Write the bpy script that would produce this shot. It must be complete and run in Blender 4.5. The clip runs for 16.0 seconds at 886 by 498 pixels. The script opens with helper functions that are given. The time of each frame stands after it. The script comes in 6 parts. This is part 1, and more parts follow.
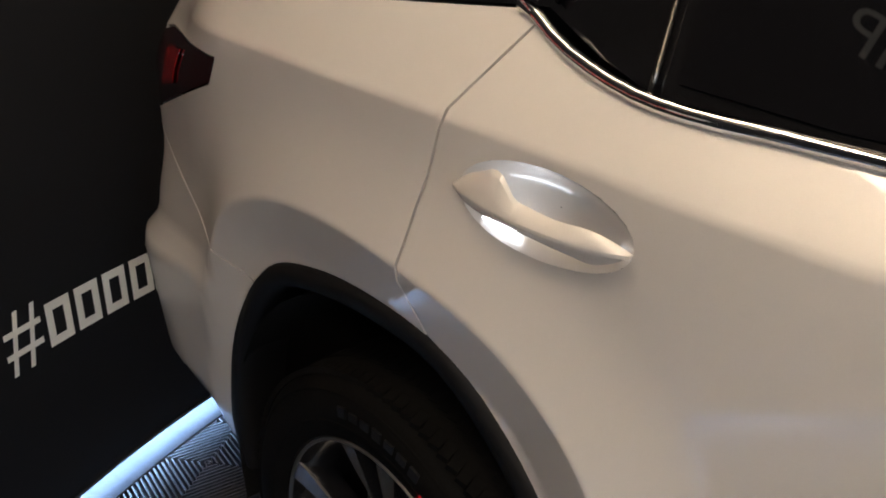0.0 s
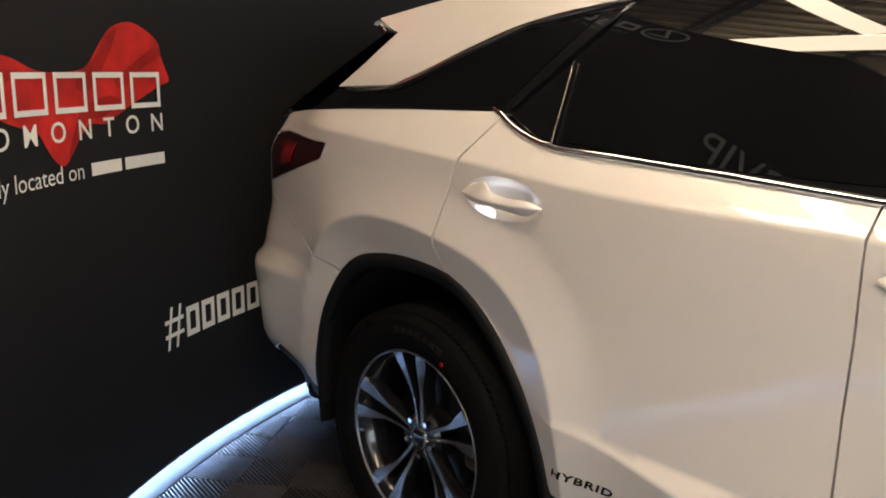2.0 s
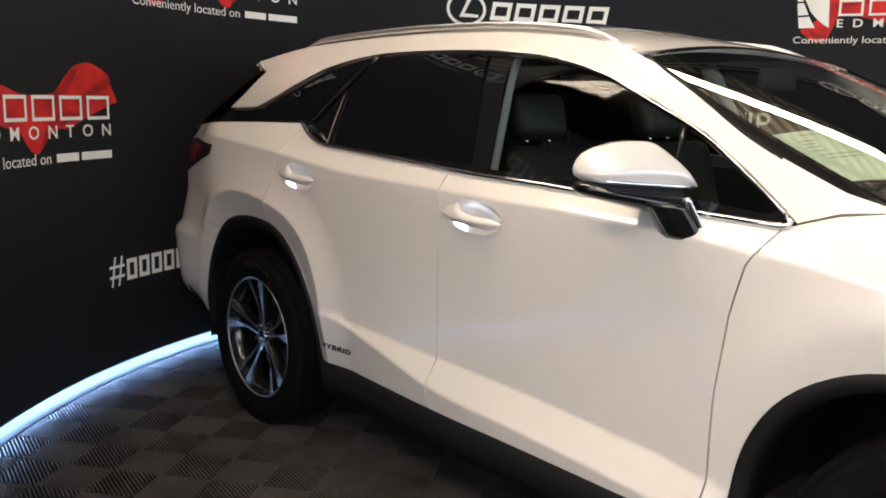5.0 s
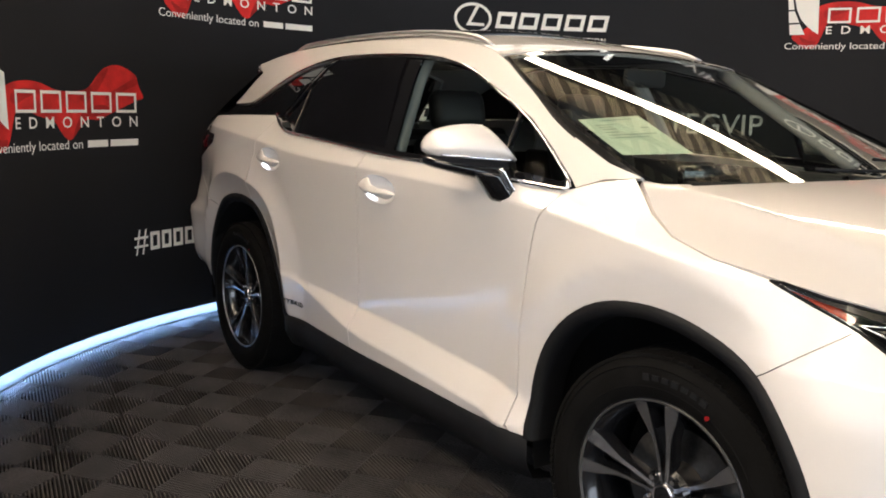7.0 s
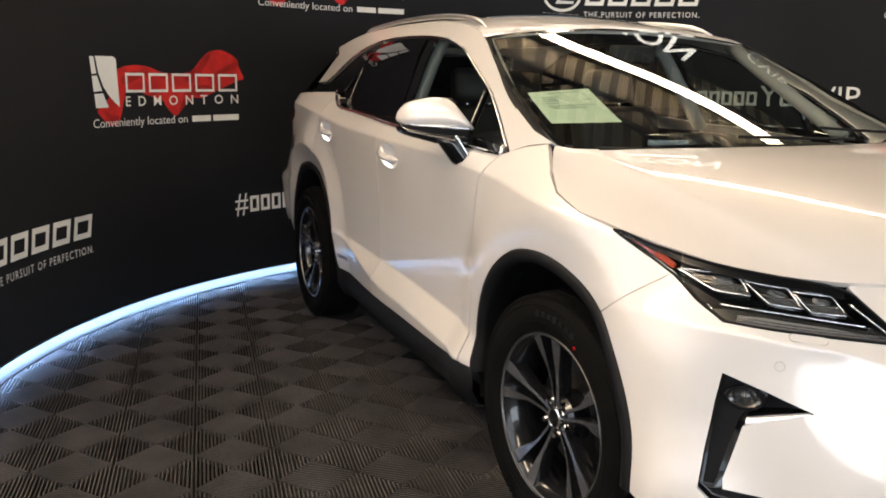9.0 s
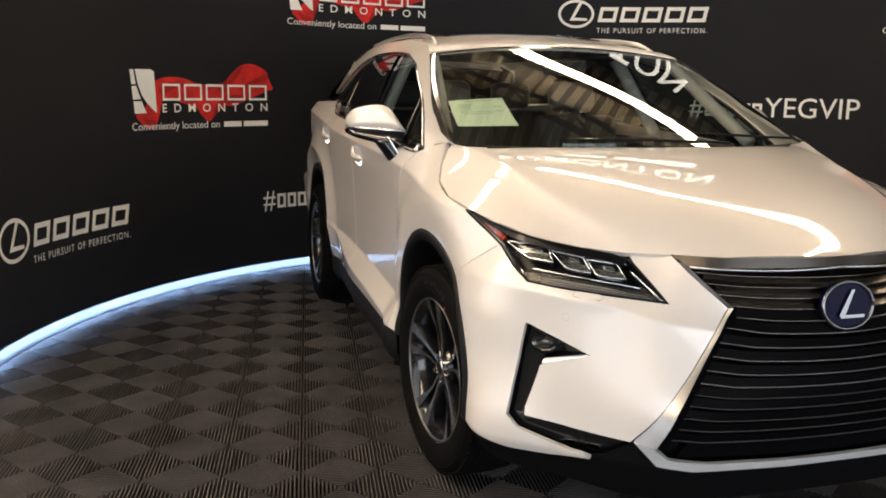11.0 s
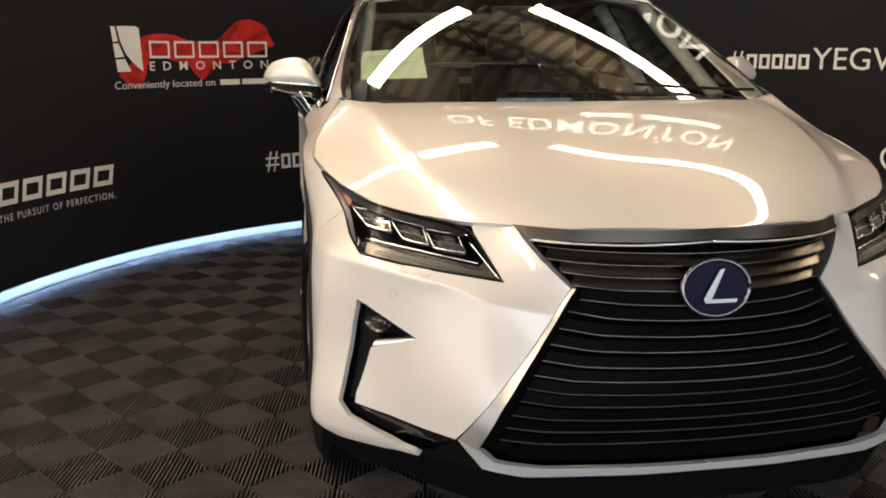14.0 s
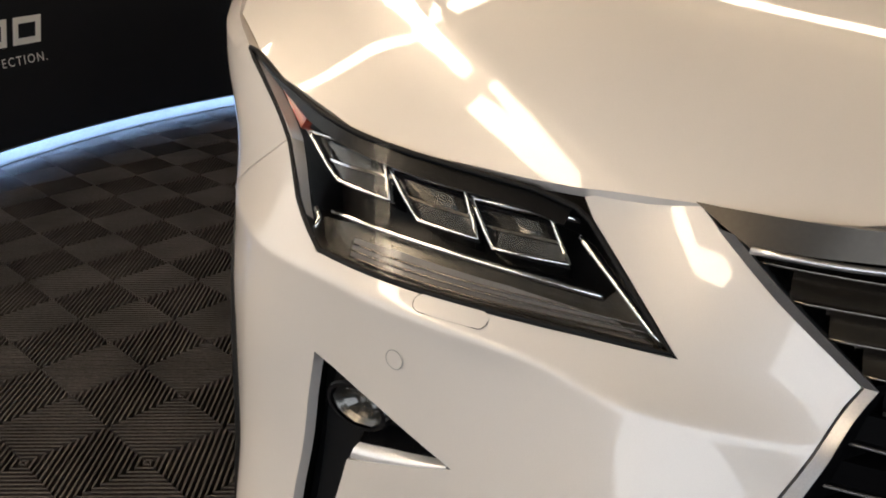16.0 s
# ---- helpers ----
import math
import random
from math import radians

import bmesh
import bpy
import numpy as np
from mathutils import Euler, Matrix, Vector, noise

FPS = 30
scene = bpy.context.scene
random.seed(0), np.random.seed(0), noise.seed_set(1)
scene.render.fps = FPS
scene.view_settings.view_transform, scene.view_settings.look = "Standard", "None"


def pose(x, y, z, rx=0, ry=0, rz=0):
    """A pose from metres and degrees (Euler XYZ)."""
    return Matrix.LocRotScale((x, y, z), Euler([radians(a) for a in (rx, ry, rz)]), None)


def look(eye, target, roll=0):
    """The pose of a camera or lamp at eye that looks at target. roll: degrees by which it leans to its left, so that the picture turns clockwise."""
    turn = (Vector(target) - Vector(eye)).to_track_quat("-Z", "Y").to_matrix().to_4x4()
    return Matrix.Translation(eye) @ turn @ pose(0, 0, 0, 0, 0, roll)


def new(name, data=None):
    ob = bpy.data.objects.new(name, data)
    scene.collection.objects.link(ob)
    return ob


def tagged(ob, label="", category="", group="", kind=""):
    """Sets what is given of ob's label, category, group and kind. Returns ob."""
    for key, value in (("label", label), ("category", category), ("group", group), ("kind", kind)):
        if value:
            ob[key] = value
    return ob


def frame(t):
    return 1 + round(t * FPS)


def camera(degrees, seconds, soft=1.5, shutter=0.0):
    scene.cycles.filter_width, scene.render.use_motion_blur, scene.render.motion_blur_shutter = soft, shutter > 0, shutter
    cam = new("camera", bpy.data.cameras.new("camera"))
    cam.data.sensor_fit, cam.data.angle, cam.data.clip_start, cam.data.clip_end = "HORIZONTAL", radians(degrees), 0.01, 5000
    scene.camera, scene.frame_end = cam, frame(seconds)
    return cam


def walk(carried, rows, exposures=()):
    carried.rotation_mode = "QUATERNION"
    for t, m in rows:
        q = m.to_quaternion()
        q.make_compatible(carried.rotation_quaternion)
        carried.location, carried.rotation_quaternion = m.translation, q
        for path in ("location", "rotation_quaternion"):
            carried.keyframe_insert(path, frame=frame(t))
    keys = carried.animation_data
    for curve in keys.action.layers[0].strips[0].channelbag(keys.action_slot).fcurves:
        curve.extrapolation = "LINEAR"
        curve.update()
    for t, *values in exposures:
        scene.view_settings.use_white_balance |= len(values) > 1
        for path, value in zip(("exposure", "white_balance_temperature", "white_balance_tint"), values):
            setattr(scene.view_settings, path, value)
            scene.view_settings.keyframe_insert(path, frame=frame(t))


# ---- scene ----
cam = camera(53.6, 16.0, soft=1.8)
PATH = [
    (0, (0.946, -1.585, 1.421), (-0.466, -0.366, 0.702), -0.9),
    (0.5, (1.153, -1.875, 1.413), (-0.273, -0.586, 0.862), -1.7),
    (1, (1.338, -2.145, 1.435), (-0.056, -0.793, 0.958), -2.1),
    (1.5, (1.575, -2.317, 1.417), (0.15, -0.972, 1.016), -0.1),
    (2, (1.785, -2.45, 1.414), (0.343, -1.122, 1.016), 0.2),
    (2.5, (2.031, -2.595, 1.421), (0.595, -1.262, 1.019), -0.3),
    (3, (2.259, -2.656, 1.419), (0.826, -1.316, 1.031), 0.1),
    (3.5, (2.524, -2.663, 1.407), (1.081, -1.329, 1.034), 1.0),
    (4, (2.808, -2.725, 1.395), (1.354, -1.395, 1.052), 1.5),
    (4.5, (3.061, -2.76, 1.429), (1.598, -1.438, 1.094), 1.1),
    (5, (3.33, -2.756, 1.416), (1.844, -1.46, 1.081), 1.0),
    (5.2, (3.427, -2.758, 1.43), (1.933, -1.474, 1.087), 0.8),
    (7.3, (4.348, -2.545, 1.375), (2.694, -1.469, 1.05), 1.3),
    (7.5, (4.418, -2.497, 1.385), (2.738, -1.463, 1.053), 1.1),
    (8, (4.629, -2.424, 1.396), (2.885, -1.505, 1.059), 0.7),
    (8.5, (4.786, -2.315, 1.39), (3.003, -1.485, 1.028), 0.4),
    (8.7, (4.865, -2.261, 1.389), (3.072, -1.456, 1.017), 0.5),
    (10.8, (5.693, -1.822, 1.389), (3.809, -1.255, 1.033), 0.6),
    (11, (5.768, -1.766, 1.388), (3.882, -1.205, 1.032), 0.8),
    (11.5, (5.911, -1.65, 1.37), (4.023, -1.087, 1.021), 1.5),
    (12, (6.097, -1.534, 1.371), (4.208, -0.976, 1.024), 2.1),
    (12.5, (6.168, -1.438, 1.377), (4.269, -0.918, 1.025), 1.1),
    (13, (6.084, -1.265, 1.369), (4.177, -0.798, 0.986), 0.1),
    (13.5, (5.936, -1.054, 1.368), (4.013, -0.679, 0.965), 0.4),
    (14, (5.648, -0.95, 1.356), (3.725, -0.632, 0.911), -0.0),
    (14.5, (5.371, -0.888, 1.343), (3.461, -0.597, 0.825), -0.5),
    (15, (5.017, -0.804, 1.323), (3.124, -0.562, 0.725), -0.5),
    (15.5, (4.689, -0.77, 1.274), (2.824, -0.552, 0.585), -0.2),
    (16, (4.331, -0.78, 1.22), (2.504, -0.538, 0.443), -0.4),
]
walk(cam, [(t, look(eye, target, roll)) for t, eye, target, roll in PATH],
     exposures=[(0, .15, 6250, 10), (.5, .25, 6050, 10), (1, .40, 6250, 10), (2.2, .44, 6450, 10), (3, .43, 6150, 10), (4, .30, 6000, 10), (5, .33, 5900, 10), (8, .28, 6150, 10),
                (11, .14, 6500, 10), (12.5, .06, 6700, 10), (13.5, .06, 6750, 10), (14.5, -.06, 6650, 10), (16, -.38, 6450, 10)])

# ---------- world and lights ----------
world = bpy.data.worlds.new("hall_air")
scene.world = world
world.use_nodes = True
world.node_tree.nodes["Background"].inputs[0].default_value = (1.0, 0.86, 0.7, 1)
world.node_tree.nodes["Background"].inputs[1].default_value = 0.02
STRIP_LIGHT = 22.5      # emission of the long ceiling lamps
LED_LIGHT = 70.0        # emission of the floor strip along the backdrop
DAY_LIGHT = 4.1         # the overcast sky outside the hall windows
SIDE_DAY_LIGHT = 1.0    # the same sky, dimmed to put less light on the car's side
PUDDLE_LIGHT = 9.0     # emission of the small lamps in the door handles
scene.view_settings.exposure = 0.0

from mathutils.geometry import delaunay_2d_cdt

# ---------- materials ----------
def material(name, colour, rough=0.5, metal=0.0, coat=0.0, coat_rough=0.03, grain=0.0, scale=40.0, bump=0.0, bump_scale=200.0, spec=0.5, wear=0.0, wear_scale=2.5,
             trans=0.0, ior=1.45, alpha=1.0, emit=None, strength=0.0):
    """A principled material with variation at two scales: grain (fine) and wear (broad)."""
    m = bpy.data.materials.new(name)
    m.use_nodes = True
    nt = m.node_tree
    b = nt.nodes["Principled BSDF"]
    b.inputs["Base Color"].default_value = (*colour, 1)
    b.inputs["Roughness"].default_value = rough
    b.inputs["Metallic"].default_value = metal
    b.inputs["Coat Weight"].default_value = coat
    b.inputs["Coat Roughness"].default_value = coat_rough
    b.inputs["Specular IOR Level"].default_value = spec
    b.inputs["Transmission Weight"].default_value = trans
    b.inputs["IOR"].default_value = ior
    b.inputs["Alpha"].default_value = alpha
    if emit:
        b.inputs["Emission Color"].default_value = (*emit, 1)
        b.inputs["Emission Strength"].default_value = strength
    geo = nt.nodes.new("ShaderNodeNewGeometry")
    if grain or wear:
        last = None
        for amount, sc in ((grain, scale), (wear, wear_scale)):
            if not amount:
                continue
            n = nt.nodes.new("ShaderNodeTexNoise")
            n.inputs["Scale"].default_value = sc
            n.inputs["Detail"].default_value = 4
            nt.links.new(geo.outputs["Position"], n.inputs["Vector"])
            r = nt.nodes.new("ShaderNodeMapRange")
            r.inputs[1].default_value, r.inputs[2].default_value = 0.3, 0.7
            r.inputs[3].default_value, r.inputs[4].default_value = 1 - amount, 1 + amount
            nt.links.new(n.outputs["Fac"], r.inputs[0])
            if last is None:
                last = r.outputs[0]
            else:
                k = nt.nodes.new("ShaderNodeMath")
                k.operation = "MULTIPLY"
                nt.links.new(last, k.inputs[0])
                nt.links.new(r.outputs[0], k.inputs[1])
                last = k.outputs[0]
        v = nt.nodes.new("ShaderNodeVectorMath")
        v.operation = "SCALE"
        v.inputs[0].default_value = colour
        nt.links.new(last, v.inputs["Scale"])
        nt.links.new(v.outputs[0], b.inputs["Base Color"])
    if bump:
        n = nt.nodes.new("ShaderNodeTexNoise")
        n.inputs["Scale"].default_value = bump_scale
        n.inputs["Detail"].default_value = 3
        nt.links.new(geo.outputs["Position"], n.inputs["Vector"])
        k = nt.nodes.new("ShaderNodeBump")
        k.inputs["Strength"].default_value = bump
        k.inputs["Distance"].default_value = 0.002
        nt.links.new(n.outputs["Fac"], k.inputs["Height"])
        nt.links.new(k.outputs[0], b.inputs["Normal"])
    return m


PAINT = material("pearl_white_paint", (0.66, 0.62, 0.58), 0.40, 0.14, 1.0, 0.035, grain=0.02, scale=900, wear=0.015)
CHROME = material("chrome", (0.82, 0.82, 0.83), 0.08, 1.0, wear=0.05, wear_scale=20)
SATIN = material("satin_silver", (0.68, 0.68, 0.70), 0.34, 1.0, grain=0.05, scale=300)
SMOKED = material("smoked_chrome", (0.22, 0.20, 0.18), 0.24, 1.0, grain=0.05, scale=200)
BAR_METAL = material("dark_smoked_bar", (0.060, 0.054, 0.047), 0.3, 1.0, grain=0.05, scale=200)
SILVER_PAINT = material("silver_trim_paint", (0.32, 0.32, 0.33), 0.30, 0.8, 0.3, grain=0.06, scale=500)
BRIGHT_SILVER = material("bright_satin_silver", (0.82, 0.83, 0.85), 0.28, 0.6, 0.3, grain=0.04, scale=400)
GLOSS_BLACK = material("piano_black_trim", (0.006, 0.006, 0.007), 0.08, 0.0, 0.6, wear=0.2, wear_scale=8)
LAMP_BLACK = material("lamp_housing_black", (0.004, 0.004, 0.0045), 0.3, grain=0.1, scale=200, spec=0.25)
BLADE = material("gloss_black_blade", (0.003, 0.003, 0.0034), 0.28, grain=0.15, scale=200, spec=0.015)
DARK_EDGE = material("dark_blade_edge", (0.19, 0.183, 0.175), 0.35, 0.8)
# the same edge for the lower blades, their lesser light put into its colour
SHADED_EDGE = material("shaded_blade_edge", (0.07, 0.068, 0.066), 0.4, 0.8)
LIP_BLACK = material("rough_black_plastic", (0.004, 0.004, 0.0043), 0.85, grain=0.25, scale=600, bump=0.4, bump_scale=900, spec=0.06)
PLASTIC = material("grained_black_plastic", (0.0055, 0.0055, 0.006), 0.6, grain=0.25, scale=600, bump=0.4, bump_scale=900, spec=0.22)
LINER = material("wheel_well_felt", (0.004, 0.004, 0.004), 0.9, grain=0.3, scale=120, bump=0.5, bump_scale=300, spec=0.2)
RUBBER = material("tyre_rubber", (0.0045, 0.0043, 0.0041), 0.85, grain=0.25, scale=150, wear=0.25, wear_scale=12, bump=0.25, bump_scale=400, spec=0.06)
MACHINED = material("machined_alloy", (0.30, 0.305, 0.32), 0.24, 0.9, grain=0.05, scale=400)
DARK_ALLOY = material("dark_painted_alloy", (0.008, 0.008, 0.009), 0.2, 0.1, 0.6, grain=0.1, scale=200)
STEEL = material("brake_steel", (0.09, 0.088, 0.085), 0.35, 1.0, grain=0.1, scale=120, wear=0.2, wear_scale=30)
TINT_GLASS = material("privacy_glass", (0.004, 0.004, 0.005), 0.015, 0.0, 0.0, spec=0.46, wear=0.2, wear_scale=3)


def thin_glass(name, tint, ior=1.5, gain=1.0):
    """A pane without thickness: clear, tinted, with the gloss of glass."""
    m = bpy.data.materials.new(name)
    m.use_nodes = True
    nt = m.node_tree
    nt.nodes.remove(nt.nodes["Principled BSDF"])
    clear = nt.nodes.new("ShaderNodeBsdfTransparent")
    clear.inputs[0].default_value = (*tint, 1)
    gloss = nt.nodes.new("ShaderNodeBsdfGlossy")
    gloss.inputs["Roughness"].default_value = 0.0
    # the gloss grows towards glancing angles, alike from both sides of the pane
    f0 = ((ior - 1) / (ior + 1)) ** 2
    weight = nt.nodes.new("ShaderNodeLayerWeight")
    weight.inputs[0].default_value = 0.5
    power = nt.nodes.new("ShaderNodeMath")
    power.operation = "POWER"
    power.inputs[1].default_value = 5.0
    mix = nt.nodes.new("ShaderNodeMixShader")
    k = nt.nodes.new("ShaderNodeMath")
    k.operation = "MULTIPLY_ADD"
    k.inputs[1].default_value = gain * (1 - f0)
    k.inputs[2].default_value = gain * f0
    nt.links.new(weight.outputs["Facing"], power.inputs[0])
    nt.links.new(power.outputs[0], k.inputs[0])
    nt.links.new(k.outputs[0], mix.inputs[0])
    nt.links.new(clear.outputs[0], mix.inputs[1])
    nt.links.new(gloss.outputs[0], mix.inputs[2])
    nt.links.new(mix.outputs[0], nt.nodes["Material Output"].inputs["Surface"])
    return m


LENS = thin_glass("clear_lens", (0.97, 0.97, 0.97), 1.3, 0.38)
CLEAR = thin_glass("clear_window_glass", (0.50, 0.55, 0.51), 1.5, 0.6)
SCREEN = thin_glass("windscreen_glass", (0.82, 0.87, 0.81), 1.75)
GUIDE = material("grey_light_guide", (0.15, 0.145, 0.14), 0.32, coat=0.5, grain=0.05, scale=100)
OPTIC_TRAY = material("grey_reflector", (0.13, 0.127, 0.12), 0.26, 0.9, grain=0.06, scale=120)
LED_GLASS = material("moulded_optic_glass", (0.62, 0.62, 0.60), 0.06, trans=0.92, ior=1.45, grain=0.05, scale=200)
RED_LENS = material("red_lamp_lens", (0.20, 0.006, 0.008), 0.06, coat=0.8, grain=0.12, scale=60)
DARK_RED = material("dark_red_lamp_lens", (0.022, 0.002, 0.003), 0.05, coat=1.0, grain=0.4, scale=40)
AMBER = material("amber_reflector", (0.30, 0.03, 0.008), 0.2, coat=1.0, grain=0.3, scale=250)
EMBLEM_SILVER = material("emblem_silver", (0.17, 0.17, 0.18), 0.2, 0.95, grain=0.05, scale=300)
BLUE_ENAMEL = material("dark_blue_enamel", (0.004, 0.0035, 0.022), 0.2, spec=0.05, wear=0.1)
LEATHER = material("dark_leather", (0.018, 0.016, 0.015), 0.5, grain=0.2, scale=300, bump=0.3, bump_scale=500)
CABIN = material("cabin_black_trim", (0.014, 0.014, 0.014), 0.7, grain=0.2, scale=200)
GREY_TRIM = material("light_grey_pillar_trim", (0.30, 0.30, 0.28), 0.75, grain=0.06, scale=300)
PAPER = material("pale_green_paper", (0.42, 0.51, 0.38), 0.7, grain=0.03, scale=80, wear=0.04, wear_scale=12)
INK = material("faded_print", (0.22, 0.29, 0.22), 0.8)
PUDDLE = material("handle_lamp", (1, 1, 1), 0.4, emit=(0.86, 0.92, 1.0), strength=PUDDLE_LIGHT)
FABRIC = material("black_printed_fabric", (0.0094, 0.0094, 0.0108), 0.72, grain=0.18, scale=500, wear=0.15, wear_scale=1.2, bump=0.25, bump_scale=700, spec=0.3)
PRINT_WHITE = material("white_print", (0.88, 0.85, 0.77), 0.7, grain=0.05, scale=400, wear=0.05, spec=0.3)
# glow added to the lettering, so that it shows mirrored in the hood
SIGN_WHITE = material("glowing_sign_white", (0.7, 0.68, 0.62), 0.6, grain=0.04, scale=300, emit=(1.0, 0.93, 0.8), strength=2.2)
PRINT_RED = material("red_print", (0.58, 0.022, 0.018), 0.65, grain=0.08, scale=300, wear=0.30, wear_scale=9, spec=0.3)
PRINT_DARK_RED = material("dark_red_print", (0.36, 0.012, 0.010), 0.65, grain=0.08, scale=300, wear=0.25, wear_scale=11, spec=0.3)
CHANNEL = material("grey_channel", (0.055, 0.055, 0.055), 0.7, grain=0.1, scale=80, wear=0.2, wear_scale=3)
LED_MAT = material("led_strip", (0.9, 0.95, 1.0), 0.4, emit=(0.36, 0.58, 1.0), strength=LED_LIGHT)
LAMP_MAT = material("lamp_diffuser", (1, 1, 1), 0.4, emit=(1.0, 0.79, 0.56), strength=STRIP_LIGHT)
DAY_SKY = material("overcast_sky", (0.8, 0.9, 1.0), 1.0, emit=(0.86, 0.92, 1.0), strength=DAY_LIGHT)
SIDE_SKY = material("dimmed_side_sky", (0.8, 0.9, 1.0), 1.0, emit=(0.84, 0.90, 1.0), strength=SIDE_DAY_LIGHT)
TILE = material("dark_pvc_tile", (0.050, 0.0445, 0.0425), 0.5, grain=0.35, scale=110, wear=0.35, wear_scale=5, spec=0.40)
# near black: carries the shade of the open gaps between the ribs
TILE_BASE = material("shaded_tile_groove", (0.003, 0.0028, 0.0026), 0.9, grain=0.3, scale=90, spec=0.2)
DECK = material("painted_steel_deck", (0.50, 0.46, 0.37), 0.6, grain=0.06, scale=40, wear=0.15, wear_scale=0.8)
# the ribs' shade, put into the colour of the deck's lower flanges
DECK_SHADE = material("shaded_deck_flange", (0.14, 0.125, 0.10), 0.7, grain=0.1, scale=40, wear=0.2, wear_scale=0.8)
TRUSS = material("dark_truss_steel", (0.03, 0.03, 0.03), 0.6, grain=0.2, scale=30)
HALL_WALL = material("pale_hall_wall", (0.50, 0.46, 0.42), 0.8, grain=0.05, scale=20, wear=0.2, wear_scale=0.7)

# ---------- mesh helpers ----------
def finish(name, verts, faces, mat, parent=None, label="", normals=None, smooth_faces=True):
    me = bpy.data.meshes.new(name)
    me.from_pydata([tuple(v) for v in verts], [], faces)
    me.materials.append(mat)
    me.update()
    if smooth_faces:
        me.polygons.foreach_set("use_smooth", [True] * len(me.polygons))
    if normals is not None:
        me.normals_split_custom_set_from_vertices([tuple(n) for n in normals])
    ob = new(name, me)
    if parent is not None:
        ob.parent = parent
    if label:
        tagged(ob, label)
    return ob


def part(name, bm, mat, parent, label="", smooth_angle=35):
    """Links a bmesh as one mesh object under a thing or a part."""
    bmesh.ops.recalc_face_normals(bm, faces=bm.faces)
    for f in bm.faces:
        f.smooth = True
    for e in bm.edges:
        if len(e.link_faces) == 2 and e.calc_face_angle(0) > radians(smooth_angle):
            e.smooth = False
    me = bpy.data.meshes.new(name)
    bm.to_mesh(me)
    bm.free()
    me.materials.append(mat)
    ob = new(name, me)
    if parent is not None:
        ob.parent = parent
    if label:
        tagged(ob, label)
    return ob


def inside(p, poly):
    x, y = p
    hit = False
    j = len(poly) - 1
    for i in range(len(poly)):
        xi, yi = poly[i]
        xj, yj = poly[j]
        if (yi > y) != (yj > y) and x < (xj - xi) * (y - yi) / (yj - yi) + xi:
            hit = not hit
        j = i
    return hit


def resample(poly, step):
    out = []
    for i in range(len(poly)):
        a, b = poly[i], poly[(i + 1) % len(poly)]
        n = max(1, int(math.hypot(b[0] - a[0], b[1] - a[1]) / step + 0.5))
        out += [(a[0] + (b[0] - a[0]) * k / n, a[1] + (b[1] - a[1]) * k / n) for k in range(n)]
    return out


def edge_distance(p, pts):
    return float(np.min(np.hypot(pts[:, 0] - p[0], pts[:, 1] - p[1])))


